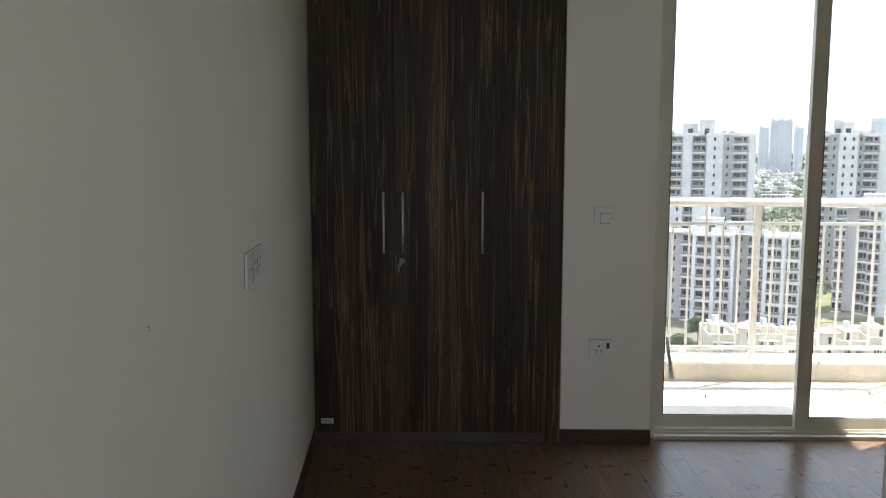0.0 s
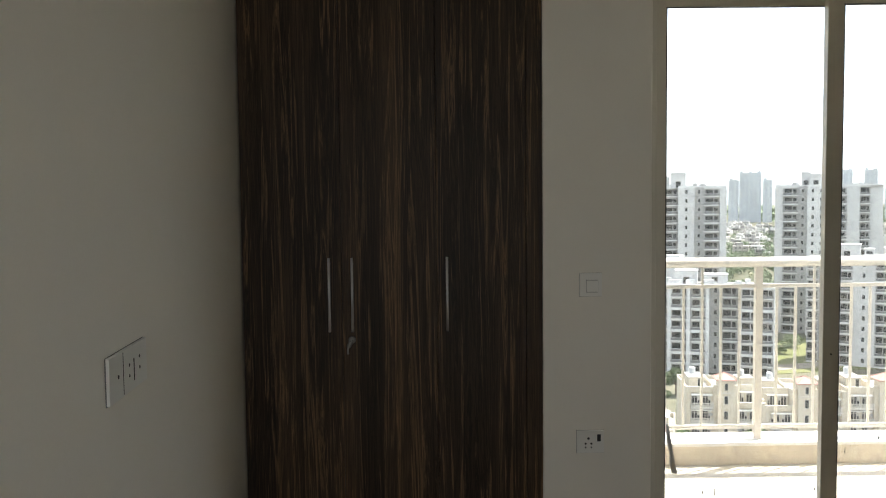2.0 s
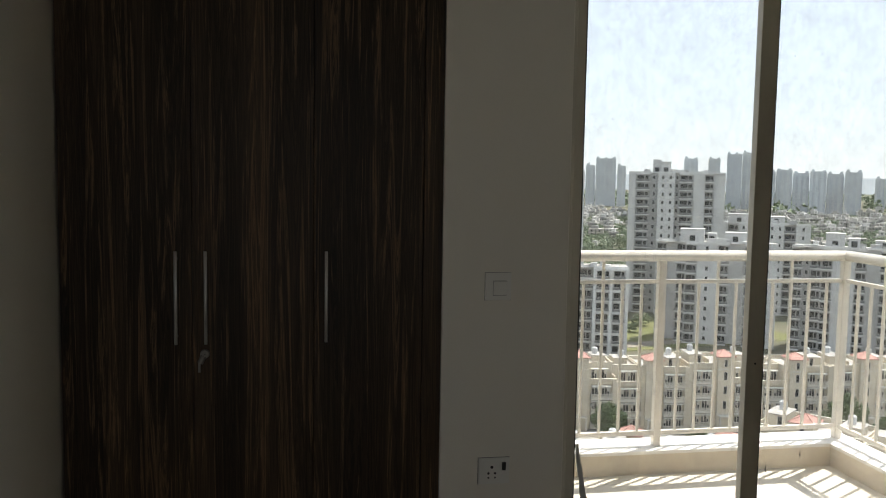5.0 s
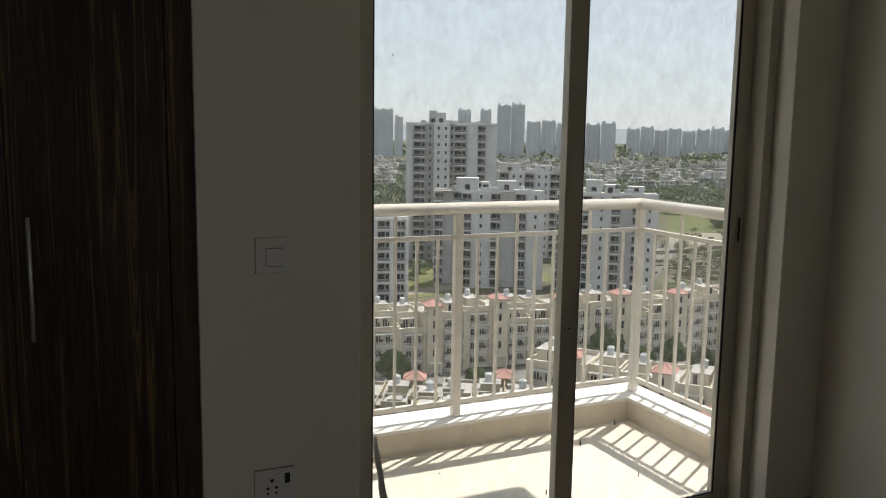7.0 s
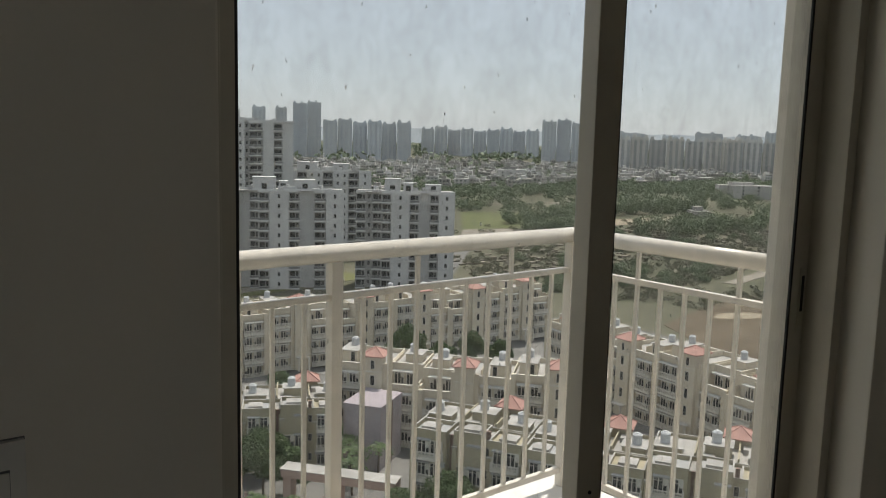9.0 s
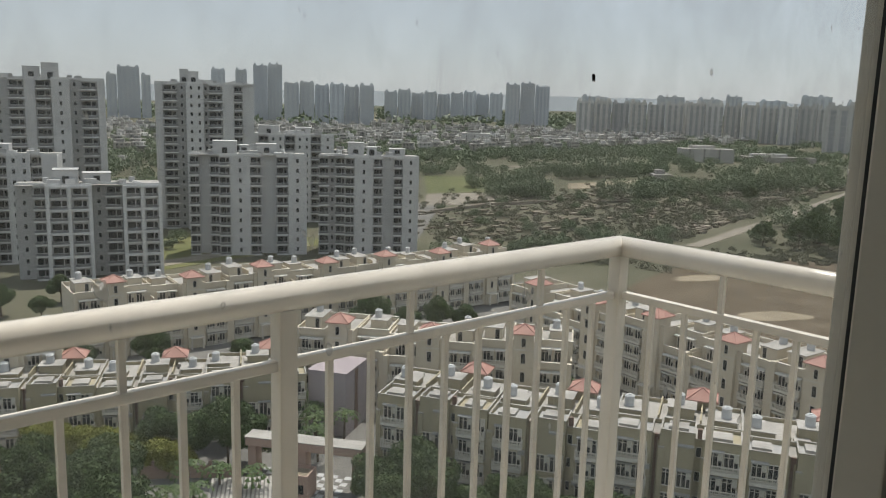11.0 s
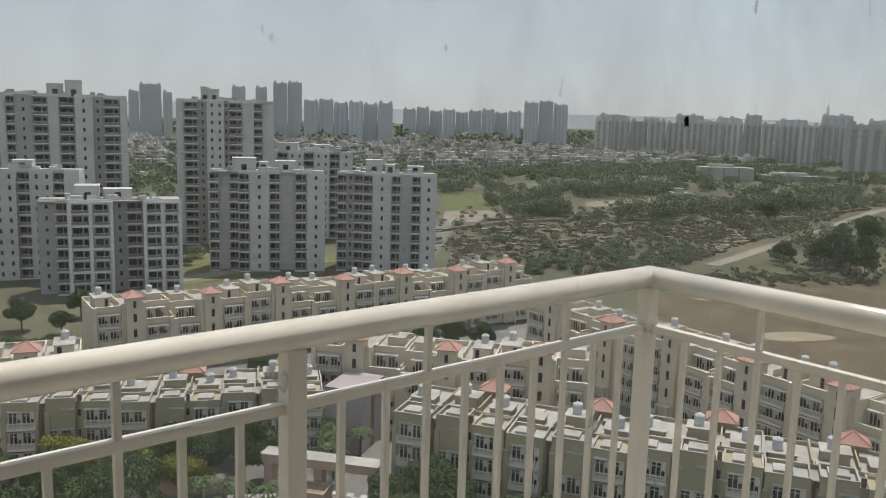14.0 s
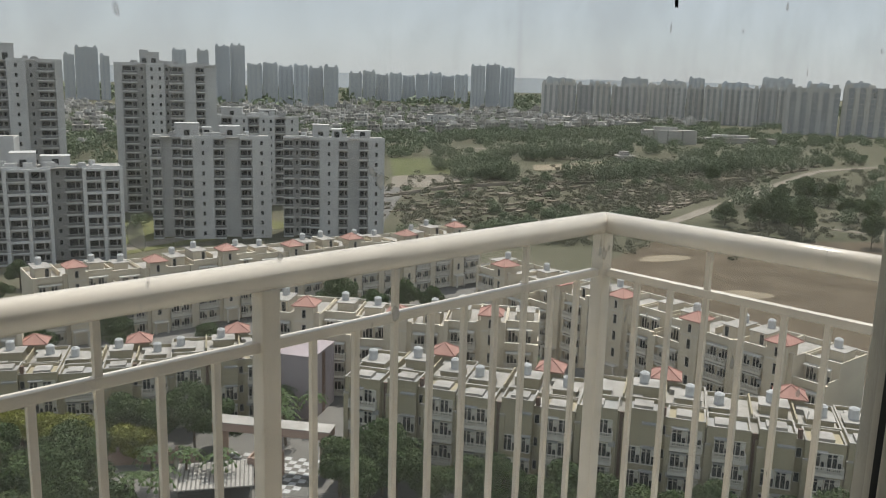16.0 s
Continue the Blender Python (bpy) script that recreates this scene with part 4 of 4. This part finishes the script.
make_tower("grey apartment block half hidden behind framed block", along((40.0, 266.0), (74.0, 252.0)),
           [(4, 0, "v"), (3, 0.8, "b"), (5, 0.2, "v"), (3, 0.8, "b"), (6, 0, "v"), (3.4, 0.8, "b"), (6, 0.4, "v"), (3, 0.8, "b"), (4, 0, "w")], 10, 14, ((6, 13, 3, 9, 4.5), (20, 25, 3, 9, 3)))
make_tower("grey apartment block behind stepped block", along((157.0, 296.0), (186.0, 278.0)),
           [(4, 0, "v"), (4, 0.8, "b"), (6, 0, "v"), (4, 0.8, "b"), (6, 0, "v"), (4, 0.8, "b"), (5, 0, "v")], 11, 14, ((4, 12, 3, 9, 3.6), (18, 24, 3, 9, 3)))

# ---- gate, road, boundary wall ----
gate = thing("estate_gate", "brown stone portal gate with flat roof slab", "gate", place=along((50.4, 96.2), (59.0, 84.8)))
part("slab", Geo().box(-0.5, 15.0, -0.8, 1.6, 5.0, 6.1), PINK, gate, "", 0.05)
part("slab_top", Geo().box(-0.6, 15.1, -0.9, 1.7, 6.1, 6.2), ROOF, gate, "pale slab top")
for x in (0.0, 6.8, 14.0):
    part("pillar", Geo().box(x - 0.3, x + 0.8, -0.5, 1.3, 0, 5.0), PINK, gate, "", 0.04)
hut = thing("guard_hut", "small brown guard hut with flat parapet roof", "hut", place=along((50.4, 96.2), (59.0, 84.8), 5.6, -4.2))
part("wall", Geo().box(0, 3.6, 0, 3.2, 0, 2.9).box(0, 3.6, 0, 0.2, 2.9, 3.4).box(0, 3.6, 3.0, 3.2, 2.9, 3.4).box(0, 0.2, 0.2, 3.0, 2.9, 3.4).box(3.4, 3.6, 0.2, 3.0, 2.9, 3.4), PINK, hut)
part("window", Geo().box(0.5, 3.1, -0.05, 0.05, 1.0, 2.2), WINDOW, hut)
part("roof", Geo().box(0.2, 3.4, 0.2, 3.0, 2.9, 2.98), SAND, hut)
white_tile = Geo().box(-0.45, 0.45, -0.45, 0.45, -0.2, 0.02).mesh("paving_block", TANK)
court = structure("pavement_gate", Geo().box(-1, 14, -6, 4, -0.3, 0.06), STREET)
court.matrix_basis = along((50.4, 96.2), (59.0, 84.8))
for i in range(14):
    for j in range(10):
        if (i + j) % 2 == 0 and not (5 <= i <= 9 and j < 4):
            part("paving_block", white_tile, None, court, place=pose(-0.4 + 0.95 * i, -5.2 + 0.95 * j, 0.07))
hump = thing("car_shelter", "ribbed grey sheet roof of a roadside shelter", "shelter", place=along((42.5, 92.0), (50.5, 87.2)))
for i in range(18):
    part("rib", Geo().box(0.5 * i, 0.5 * i + 0.3, -4, 3, 2.5, 2.6).mesh("rib", ROOF), None, hump)
part("sheet", Geo().box(0, 9, -4, 3, 2.44, 2.5), STREET, hump)
for x, y in ((0.3, -3.7), (8.6, -3.7), (0.3, 2.6), (8.6, 2.6)):
    part("post", Geo().box(x, x + 0.15, y, y + 0.15, 0, 2.44), STREET, hump)
bwall = thing("boundary_wall", "pink plastered boundary wall with fence posts", "wall", place=along((14.0, 123.0), (49.5, 97.5)))
part("wall", Geo().box(0, 42.5, 0, 0.3, 0, 1.7), PINK, bwall)
for i in range(12):
    part("post", Geo().box(3.6 * i, 3.6 * i + 0.4, -0.08, 0.38, 0, 2.4), PINK, bwall)
car = thing("parked_car", "white hatchback car parked on estate road", "car", place=pose(37.6, 110.4, GROUND + 0.14, 0, 0, -35))
shape = [(-1.95, 0.35), (1.95, 0.35), (1.95, 0.75), (1.1, 0.95), (0.6, 1.45), (-1.2, 1.48), (-1.85, 1.0)]
body = Geo().add([(x, -0.82, z) for x, z in shape] + [(x, 0.82, z) for x, z in shape],
                 [tuple(range(7)), tuple(reversed(range(7, 14)))] + [(i, 7 + i, 7 + (i + 1) % 7, (i + 1) % 7) for i in range(7)])
part("body", body, CARPAINT, car, "", 0.05)
part("windscreen", Geo().add([(1.1, -0.65, 0.97), (1.1, 0.65, 0.97), (0.66, 0.6, 1.42), (0.66, -0.6, 1.42), (1.06, -0.65, 0.97), (1.06, 0.65, 0.97), (0.62, 0.6, 1.42), (0.62, -0.6, 1.42)],
                             [(0, 1, 2, 3), (7, 6, 5, 4), (0, 4, 5, 1), (2, 6, 7, 3), (0, 3, 7, 4), (1, 5, 6, 2)]), WINDOW, car)
for x in (-1.2, 1.25):
    for y in (-0.83, 0.65):
        part("wheel", Geo().tube((x, y, 0.31), (x, y + 0.18, 0.31), 0.31, 0.31, 16), GASKET, car)


# ---- trees ----
def crown(seed, lobes, quads, size, spread):
    """Many small leaf quads on uneven lobes."""
    r = np.random.RandomState(seed)
    v, f = [], []
    for cx, cy, cz, rad in lobes:
        d = r.normal(size=(quads, 3))
        d /= np.linalg.norm(d, axis=1)[:, None]
        c = np.array((cx, cy, cz)) + d * (rad * (0.55 + 0.5 * r.rand(quads) ** 0.5))[:, None] * np.array((1, 1, spread))
        a = r.normal(size=(quads, 3))
        a /= np.linalg.norm(a, axis=1)[:, None]
        b = np.cross(a, d + 0.4 * r.normal(size=(quads, 3)))
        b /= np.linalg.norm(b, axis=1)[:, None] + 1e-6
        s = (size * (0.5 + r.rand(quads)))[:, None]
        o = len(v)
        v += [tuple(p) for q in zip(c - a * s, c + b * s * 0.6, c + a * s, c - b * s * 0.6) for p in q]
        f += [(o + 4 * i, o + 4 * i + 1, o + 4 * i + 2, o + 4 * i + 3) for i in range(quads)]
    return v, f


def mesh_of(name, v, f, mat):
    me = bpy.data.meshes.new(name)
    me.from_pydata(v, [], f)
    me.materials.append(mat)
    return me


def make_tree(seed, h, wide, mat, label, quads=760, leaf=0.17):
    r = random.Random(seed)
    t = thing("tree", label, "tree", "trees on the estate")
    g = Geo().tube((0, 0, 0), (0.1, 0.05, h * 0.45), 0.22, 0.13, 8)
    lobes = []
    for i in range(9):
        a, q = 2 * math.pi * i / 9 + r.uniform(-0.3, 0.3), wide * r.uniform(0.2, 0.75)
        p = (q * math.cos(a), q * math.sin(a), h * r.uniform(0.5, 0.88))
        g.tube((0.05, 0.03, h * 0.38), p, 0.09, 0.03, 6)
        lobes.append((*p, wide * r.uniform(0.32, 0.52)))
    lobes.append((0, 0, h * 0.86, wide * 0.45))
    part("trunk", g, BARK, t)
    part("crown", mesh_of("crown", *crown(seed, lobes, quads, leaf, 0.8), mat), None, t)
    return t


def make_palm(seed):
    r = random.Random(seed)
    t = thing("palm_tree", "slender green palm tree beside estate road", "palm", "palms by the gate")
    part("trunk", Geo().tube((0, 0, 0), (0.15, 0.1, 5.2), 0.17, 0.12, 8), BARK, t)
    for i in range(16):
        a, up = 2 * math.pi * i / 16 + r.uniform(-0.15, 0.15), r.uniform(0.2, 1.0)
        g, pts = Geo(), []
        for k in range(6):
            u = k / 5
            pts.append(Vector((0.15 + math.cos(a) * 2.4 * u, 0.1 + math.sin(a) * 2.4 * u, 5.2 + up * 1.6 * u - 2.0 * u * u)))
        side = Vector((-math.sin(a), math.cos(a), 0))
        for k in range(5):
            w = 0.34 * (1 - abs(k - 1.5) / 5)
            for sgn in (-1, 1):
                g.add([pts[k], pts[k + 1], pts[k + 1] * 0.5 + pts[k] * 0.5 + side * sgn * w * 1.6 - Vector((0, 0, 0.22))], [(0, 1, 2)])
        part("frond", g, LEAF, t)
    return t


trees = [make_tree(3, 8.5, 3.8, LEAF, "leafy dark green tree on the estate"), make_tree(8, 7.0, 3.2, LEAF, "rounded dark green tree on the estate"),
         make_tree(12, 10.0, 4.2, LEAF, "tall dark green spreading tree on the estate")]
yellow = make_tree(21, 4.6, 3.0, LEAF_YELLOW, "low yellow-green flowering tree by boundary wall", 620, 0.15)
palm = make_palm(5)
spot = []
rr = random.Random(11)
for i in range(15):
    s = 2 + 3.9 * i
    m = along((61.6, 84.4), (88.8, 37.5), s, -4.5 - rr.uniform(0, 3.5))
    spot.append((i % 3, m))
for x, y in ((27, 97), (31, 94.5), (23, 101), (34, 90), (29, 91), (21, 106), (26, 103), (19, 98), (24, 94), (33, 98), (30, 100)):
    spot.append((rr.randrange(3), pose(x, y, GROUND - 0.4)))
for x, y in ((286, 152.4), (291, 141.6), (366, 159), (372, 150), (289, 130), (281, 122), (338, 129), (334, 120), (285.5, 101), (390, 216), (309, 144.5), (360, 166), (354, 152), (322, 140), (300, 138)):
    spot.append((2, pose(x, y, GROUND) @ Matrix.Diagonal((1.25, 1.25, 1.2, 1))))
for x, y in ((33, 158), (37.5, 161), (41.5, 157), (36, 166), (42, 165), (46, 104.5), (49.5, 101), (43, 107.5), (52, 99.5), (52.5, 109), (57, 79), (61, 76), (56, 74), (101, 139), (107, 135), (112, 131), (117, 128),
             (96, 137), (44, 146), (56, 142), (70, 136), (122, 40), (30, 196), (36, 188), (46, 200), (22, 205), (52, 192), (14, 190), (60, 205)):
    spot.append((rr.randrange(3), pose(x, y, GROUND)))
seen = set()
for k, m in spot:
    m = m @ pose(0, 0, 0, 0, 0, rr.uniform(0, 360))
    ob = trees[k]
    if k in seen:
        ob = copy_thing(ob, m)
    else:
        ob.matrix_basis = m
        seen.add(k)
    s = rr.uniform(0.8, 1.12)
    ob.scale = (ob.scale.x * s, ob.scale.y * s, ob.scale.z * s * rr.uniform(0.9, 1.1))
for i, (x, y) in enumerate(((31, 120), (33.2, 117.6), (35, 115), (36.8, 112.6), (38.6, 110.2), (40.2, 107.6), (41.6, 105), (43, 102.6))):
    m = pose(x, y, GROUND, 0, 0, 70 * i)
    if i:
        copy_thing(yellow, m)
    else:
        yellow.matrix_basis = m
for i, (x, y) in enumerate(((62, 99), (64, 102.5), (66.5, 106), (60, 95.5), (69, 109), (44, 92.5), (41, 95.5), (46.5, 89), (100, 92), (103, 88), (98, 96), (92, 100), (66, 98), (36.5, 90.5), (39, 89), (34, 93))):
    m = pose(x, y, GROUND, 0, 0, 50 * i)
    if i:
        copy_thing(palm, m)
    else:
        palm.matrix_basis = m


# ---- woods, scrub and the village in the distance ----
def scatter(name, label, spots, mat, leaf, quads):
    r = np.random.RandomState(7)
    v, f = [], []
    for x, y, h, w in spots:
        lob = [(x + w * 0.4 * r.normal(), y + w * 0.4 * r.normal(), GROUND + h * (0.2 + 0.42 * r.rand()), w * (0.45 + 0.35 * r.rand())) for _ in range(5)]
        for cx, cy, cz, rad in lob:
            a, b = crown(r.randint(1 << 30), [(cx, cy, cz, rad)], quads, leaf * (0.6 + 0.15 * w), 0.7)
            o = len(v)
            v += a
            f += [tuple(o + i for i in q) for q in b]
    return tagged(new(name, mesh_of(name, v, f, mat)), label, kind="stuff")


r2 = random.Random(31)


def band(n, x0, y0, x1, y1, wide, h, w):
    """Trees scattered about a line on the plan."""
    out = []
    for _ in range(n):
        u, q = r2.random(), r2.gauss(0, 1) * wide
        d = math.hypot(x1 - x0, y1 - y0)
        out.append((x0 + (x1 - x0) * u - (y1 - y0) / d * q, y0 + (y1 - y0) * u + (x1 - x0) / d * q, h * r2.uniform(0.6, 1.25), w * r2.uniform(0.6, 1.2)))
    return out


woods = band(40, 356, 273, 515, 250, 5, 14, 7.5) + band(18, 300, 308, 338, 290, 4, 11, 5.5) + band(34, 414, 362, 520, 354, 6, 13, 7.5) + band(16, 520, 245, 640, 235, 6, 11, 6) + band(28, 340, 430, 560, 340, 9, 11, 6) + band(30, 520, 300, 700, 280, 14, 11, 6) + band(90, 420, 520, 760, 470, 18, 10, 6) + band(14, 320, 345, 380, 352, 5, 11, 6)
woods += band(20, 320, 150, 430, 140, 16, 11, 5.5) + band(10, 285, 150, 330, 150, 8, 9, 4) + band(60, 560, 420, 900, 330, 25, 9, 6) + band(40, 130, 420, 300, 480, 20, 9, 6)
woods += band(25, 175, 205, 250, 175, 6, 5, 3) + band(14, 230, 176, 285, 188, 3, 5, 2.5) + band(30, 480, 170, 700, 190, 22, 9, 5) + band(16, 84, 262, 110, 285, 8, 7, 3.5)
woods += band(60, 215, 245, 540, 245, 28, 4.5, 3.2) + band(20, 200, 185, 260, 215, 10, 4.5, 3)
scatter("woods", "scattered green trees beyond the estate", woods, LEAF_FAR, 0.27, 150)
scrub = band(620, 190, 230, 480, 230, 32, 2.2, 2.0) + band(130, 205, 162, 285, 188, 9, 2.4, 2.2) + band(160, 270, 195, 400, 225, 12, 1.6, 1.6) + band(260, 240, 290, 560, 290, 22, 2.4, 2.2) + band(160, 300, 190, 620, 250, 22, 2.2, 2.0) + band(260, 320, 150, 620, 190, 22, 1.8, 2.2) + band(60, 330, 120, 420, 110, 14, 1.5, 1.8)
ROAD_LINE = ((250, 163), (292, 171.6), (351, 183), (399, 193), (464, 208), (540, 222.7), (613, 210), (760, 193))


def off_road(x, y, clear):
    for (ax, ay), (bx, by) in zip(ROAD_LINE, ROAD_LINE[1:]):
        u = max(0, min(1, ((x - ax) * (bx - ax) + (y - ay) * (by - ay)) / ((bx - ax) ** 2 + (by - ay) ** 2)))
        if math.hypot(x - ax - u * (bx - ax), y - ay - u * (by - ay)) < clear:
            return False
    return True


scrub += band(110, 240, 152, 278, 120, 4, 1.3, 1.3) + band(90, 280, 150, 325, 105, 12, 1.6, 1.6)
scrub = [q for q in scrub if off_road(q[0], q[1], 8.5)]
scatter("scrub", "low grey-green scrub on waste ground", scrub, LEAF_DRY, 0.3, 30)
far = band(800, 260, 640, 900, 480, 80, 8, 6) + band(700, 300, 950, 1300, 640, 140, 8, 8) + band(260, 130, 520, 330, 760, 60, 8, 6)
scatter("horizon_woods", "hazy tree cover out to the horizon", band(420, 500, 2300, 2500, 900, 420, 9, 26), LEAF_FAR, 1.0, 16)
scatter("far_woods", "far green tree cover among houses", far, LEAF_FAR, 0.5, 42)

stones = Geo()
for _ in range(900):
    u = r2.random()
    x, y = 200 + 360 * u + r2.gauss(0, 14), 205 + 80 * r2.random() + 30 * u
    s = r2.uniform(0.5, 2.2)
    if off_road(x, y, 7):
        stones.box(x, x + s * r2.uniform(1, 3), y, y + s, GROUND - 0.2, GROUND + s * r2.uniform(0.2, 0.6))
for _ in range(420):
    u = r2.random()
    x, y = 272 + 95 * u + r2.gauss(0, 6), 178 + 22 * u + abs(r2.gauss(0, 6))
    s = r2.uniform(0.5, 2.0)
    stones.box(x, x + s * 1.6, y, y + s, GROUND - 0.2, GROUND + s * 0.5)
structure("rubble_heaps", stones, RUBBLE, "rubble and broken walls on waste ground", kind="stuff")
strips = Geo()
for _ in range(28):
    x, y, a = r2.uniform(210, 520), r2.uniform(205, 300), r2.uniform(-0.4, 0.3)
    n, d = r2.uniform(12, 45), Vector((math.cos(a), math.sin(a)))
    q = Vector((-d.y, d.x)) * 0.5
    c = Vector((x, y))
    if not (off_road(x, y, 7) and off_road(*(c + d * n), 7)):
        continue
    strips.prism([tuple(c - q), tuple(c + d * n - q), tuple(c + d * n + q), tuple(c + q)], GROUND - 0.1, GROUND + r2.uniform(0.8, 1.6))
structure("old_field_walls", strips, RUBBLE, "crumbling low walls across waste ground", kind="stuff")

homes = Geo()
def home(x, y, w, d, h, a):
    u, v = Vector((math.cos(a), math.sin(a))), Vector((-math.sin(a), math.cos(a)))
    c = Vector((x, y))
    homes.prism([tuple(c), tuple(c + u * w), tuple(c + u * w + v * d), tuple(c + v * d)], GROUND, GROUND + h)
    c2 = c + u * w * 0.2 + v * d * 0.3
    homes.prism([tuple(c2), tuple(c2 + u * w * 0.45), tuple(c2 + u * w * 0.45 + v * d * 0.5), tuple(c2 + v * d * 0.5)], GROUND + h, GROUND + h + 2.6)
    for k in range(int(h // 3)):
        for j in range(3):
            p = c + u * w * (0.15 + 0.28 * j) - v * 0.12
            homes.prism([tuple(p), tuple(p + u * 1.5), tuple(p + u * 1.5 + v * 0.2), tuple(p + v * 0.2)], GROUND + 3 * k + 0.9, GROUND + 3 * k + 2.3, 1)


for _ in range(1150):
    u = r2.random()
    x, y = 200 + 850 * u + r2.gauss(0, 60), 960 - 330 * u + r2.gauss(0, 230)
    if y > 520 + 0.05 * x:
        home(x, y, r2.uniform(7, 14), r2.uniform(7, 12), 3.2 * r2.choice((1, 2, 2, 3, 3)), r2.uniform(-0.9, -0.4))
for x, y, w, h in ((690, 640, 42, 9), (735, 615, 30, 8), (780, 640, 22, 12), (640, 420, 46, 12), (700, 400, 70, 5), (820, 600, 50, 7), (455, 318, 12, 5), (600, 660, 30, 14)):
    home(x, y, w, 14, h, -0.75)
structure("village_houses", homes, [VILLAGE, WINDOW], "far low village houses among trees", kind="stuff")


# ---- the skyline ----
def far_tower(x, y, w, h, ang, mat, bays, label, group):
    t = thing("distant_tower", label, "apartment building", group, pose(x, y, GROUND, 0, 0, ang))
    g, dark = Geo().box(0, w, 1.5, 18, 0, h), Geo()
    s = w / bays
    r = random.Random(int(x + y))
    for i in range(bays):
        g.box(i * s + s * 0.08, i * s + s * 0.46, 0, 1.5, 0, h + r.choice((0, 0, 1.5)))
        for k in range(int(h // 6)):
            dark.box(i * s + s * 0.5, i * s + s * 1.0, 1.3, 1.6, 6 * k + 0.5, 6 * k + 5.7)
        if i % 2 == 0:
            g.box(i * s + s * 0.2, i * s + s * 0.8, 4, 12, h, h + r.uniform(2.5, 4.5))
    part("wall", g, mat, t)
    part("recess_window_band", dark, FAR_SHADE if mat is FAR_WARM else FAR_DARK, t)


def skyline(label, group, mat, k, ax, ay, bx, by, top, split, bays):
    """A run of towers at k times 1600 m along a line; top: height over the eye at 1600 m."""
    ax, ay, bx, by = (v * k for v in (ax, ay, bx, by))
    n, d = split, Vector((bx - ax, by - ay))
    for i in range(n):
        p = Vector((ax, ay)) + d * (i / n)
        jitter = (0, 3, -2, 1, -3)[i % 5] * k
        p += Vector((-d.y, d.x)).normalized() * ((i * 7) % 5 - 2) * 6 * k
        far_tower(p.x, p.y, d.length / n * 0.955, (top + jitter) * k - GROUND + 1.5, math.degrees(math.atan2(d.y, d.x)), mat, bays, label, group)


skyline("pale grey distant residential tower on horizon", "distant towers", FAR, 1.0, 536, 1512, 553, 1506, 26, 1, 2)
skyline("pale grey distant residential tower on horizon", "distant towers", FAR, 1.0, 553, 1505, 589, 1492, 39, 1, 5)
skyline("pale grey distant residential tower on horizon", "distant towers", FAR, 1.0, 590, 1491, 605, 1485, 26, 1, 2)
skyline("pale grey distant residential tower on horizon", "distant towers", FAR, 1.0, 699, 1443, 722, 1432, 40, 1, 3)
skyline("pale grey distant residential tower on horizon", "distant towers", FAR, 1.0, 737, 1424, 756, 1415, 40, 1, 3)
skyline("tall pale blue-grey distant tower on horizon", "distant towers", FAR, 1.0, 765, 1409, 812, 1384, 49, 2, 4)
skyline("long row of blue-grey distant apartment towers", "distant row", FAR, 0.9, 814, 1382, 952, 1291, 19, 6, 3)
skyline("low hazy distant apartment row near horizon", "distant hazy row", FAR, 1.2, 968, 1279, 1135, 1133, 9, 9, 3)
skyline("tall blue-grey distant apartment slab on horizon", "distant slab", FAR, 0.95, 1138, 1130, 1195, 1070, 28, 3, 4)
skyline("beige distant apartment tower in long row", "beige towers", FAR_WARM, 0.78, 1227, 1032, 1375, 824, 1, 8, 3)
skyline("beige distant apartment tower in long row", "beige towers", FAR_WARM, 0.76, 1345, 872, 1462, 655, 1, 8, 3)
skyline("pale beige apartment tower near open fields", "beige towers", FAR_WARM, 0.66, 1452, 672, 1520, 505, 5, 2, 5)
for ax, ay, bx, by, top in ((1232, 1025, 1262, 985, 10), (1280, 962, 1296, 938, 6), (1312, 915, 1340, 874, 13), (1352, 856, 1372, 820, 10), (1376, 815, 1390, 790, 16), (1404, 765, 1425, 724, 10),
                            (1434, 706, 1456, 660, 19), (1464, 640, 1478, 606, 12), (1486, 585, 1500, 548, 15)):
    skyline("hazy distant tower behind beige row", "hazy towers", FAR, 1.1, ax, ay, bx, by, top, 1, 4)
hills = Geo()
hv = []
for i in range(81):
    a = radians(2 + 62 * i / 80)
    x, y = 4300 * math.sin(a), 4300 * math.cos(a)
    hv.append((x, y, GROUND - 5))
    hv.append((x * 1.02, y * 1.02, 24 + 14 * noise.noise((i * 0.13, 0, 0)) + 4 * noise.noise((i * 0.5, 2, 0))))
    hv.append((x * 1.08, y * 1.08, GROUND - 5))
hills.add(hv, [(3 * i + k, 3 * i + 3 + k, 3 * i + 4 + k, 3 * i + 1 + k) for i in range(80) for k in (0, 1)])
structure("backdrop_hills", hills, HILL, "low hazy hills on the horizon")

# ---- floor planks and balcony tiles ----
plank = Geo().box(0, 0.1218, 0, 1.2114, -0.011, 0.0).mesh("plank", FLOOR, 0.0003)
for i in range(31):
    for j in range(-1, 6):
        x0, y0 = lean(3.9) + 0.0 + 0.1222 * i, -2.4 + 1.212 * j + (i * 0.43) % 1.2
        if x0 + 0.12 > 2.86 or (x0 > 0.6 and y0 < 0.8) or y0 < -2.4 or y0 + 1.2 > 4.0:
            if x0 + 0.12 > 2.86 or y0 < -2.4 or y0 > 3.95 or (x0 > 0.6 and y0 < 0.8):
                continue
        ob = part("plank", plank, None, floor, place=pose(x0, y0, 0))
        if y0 + 1.21 > 3.955:
            ob.scale = (1, (3.955 - y0) / 1.21, 1)
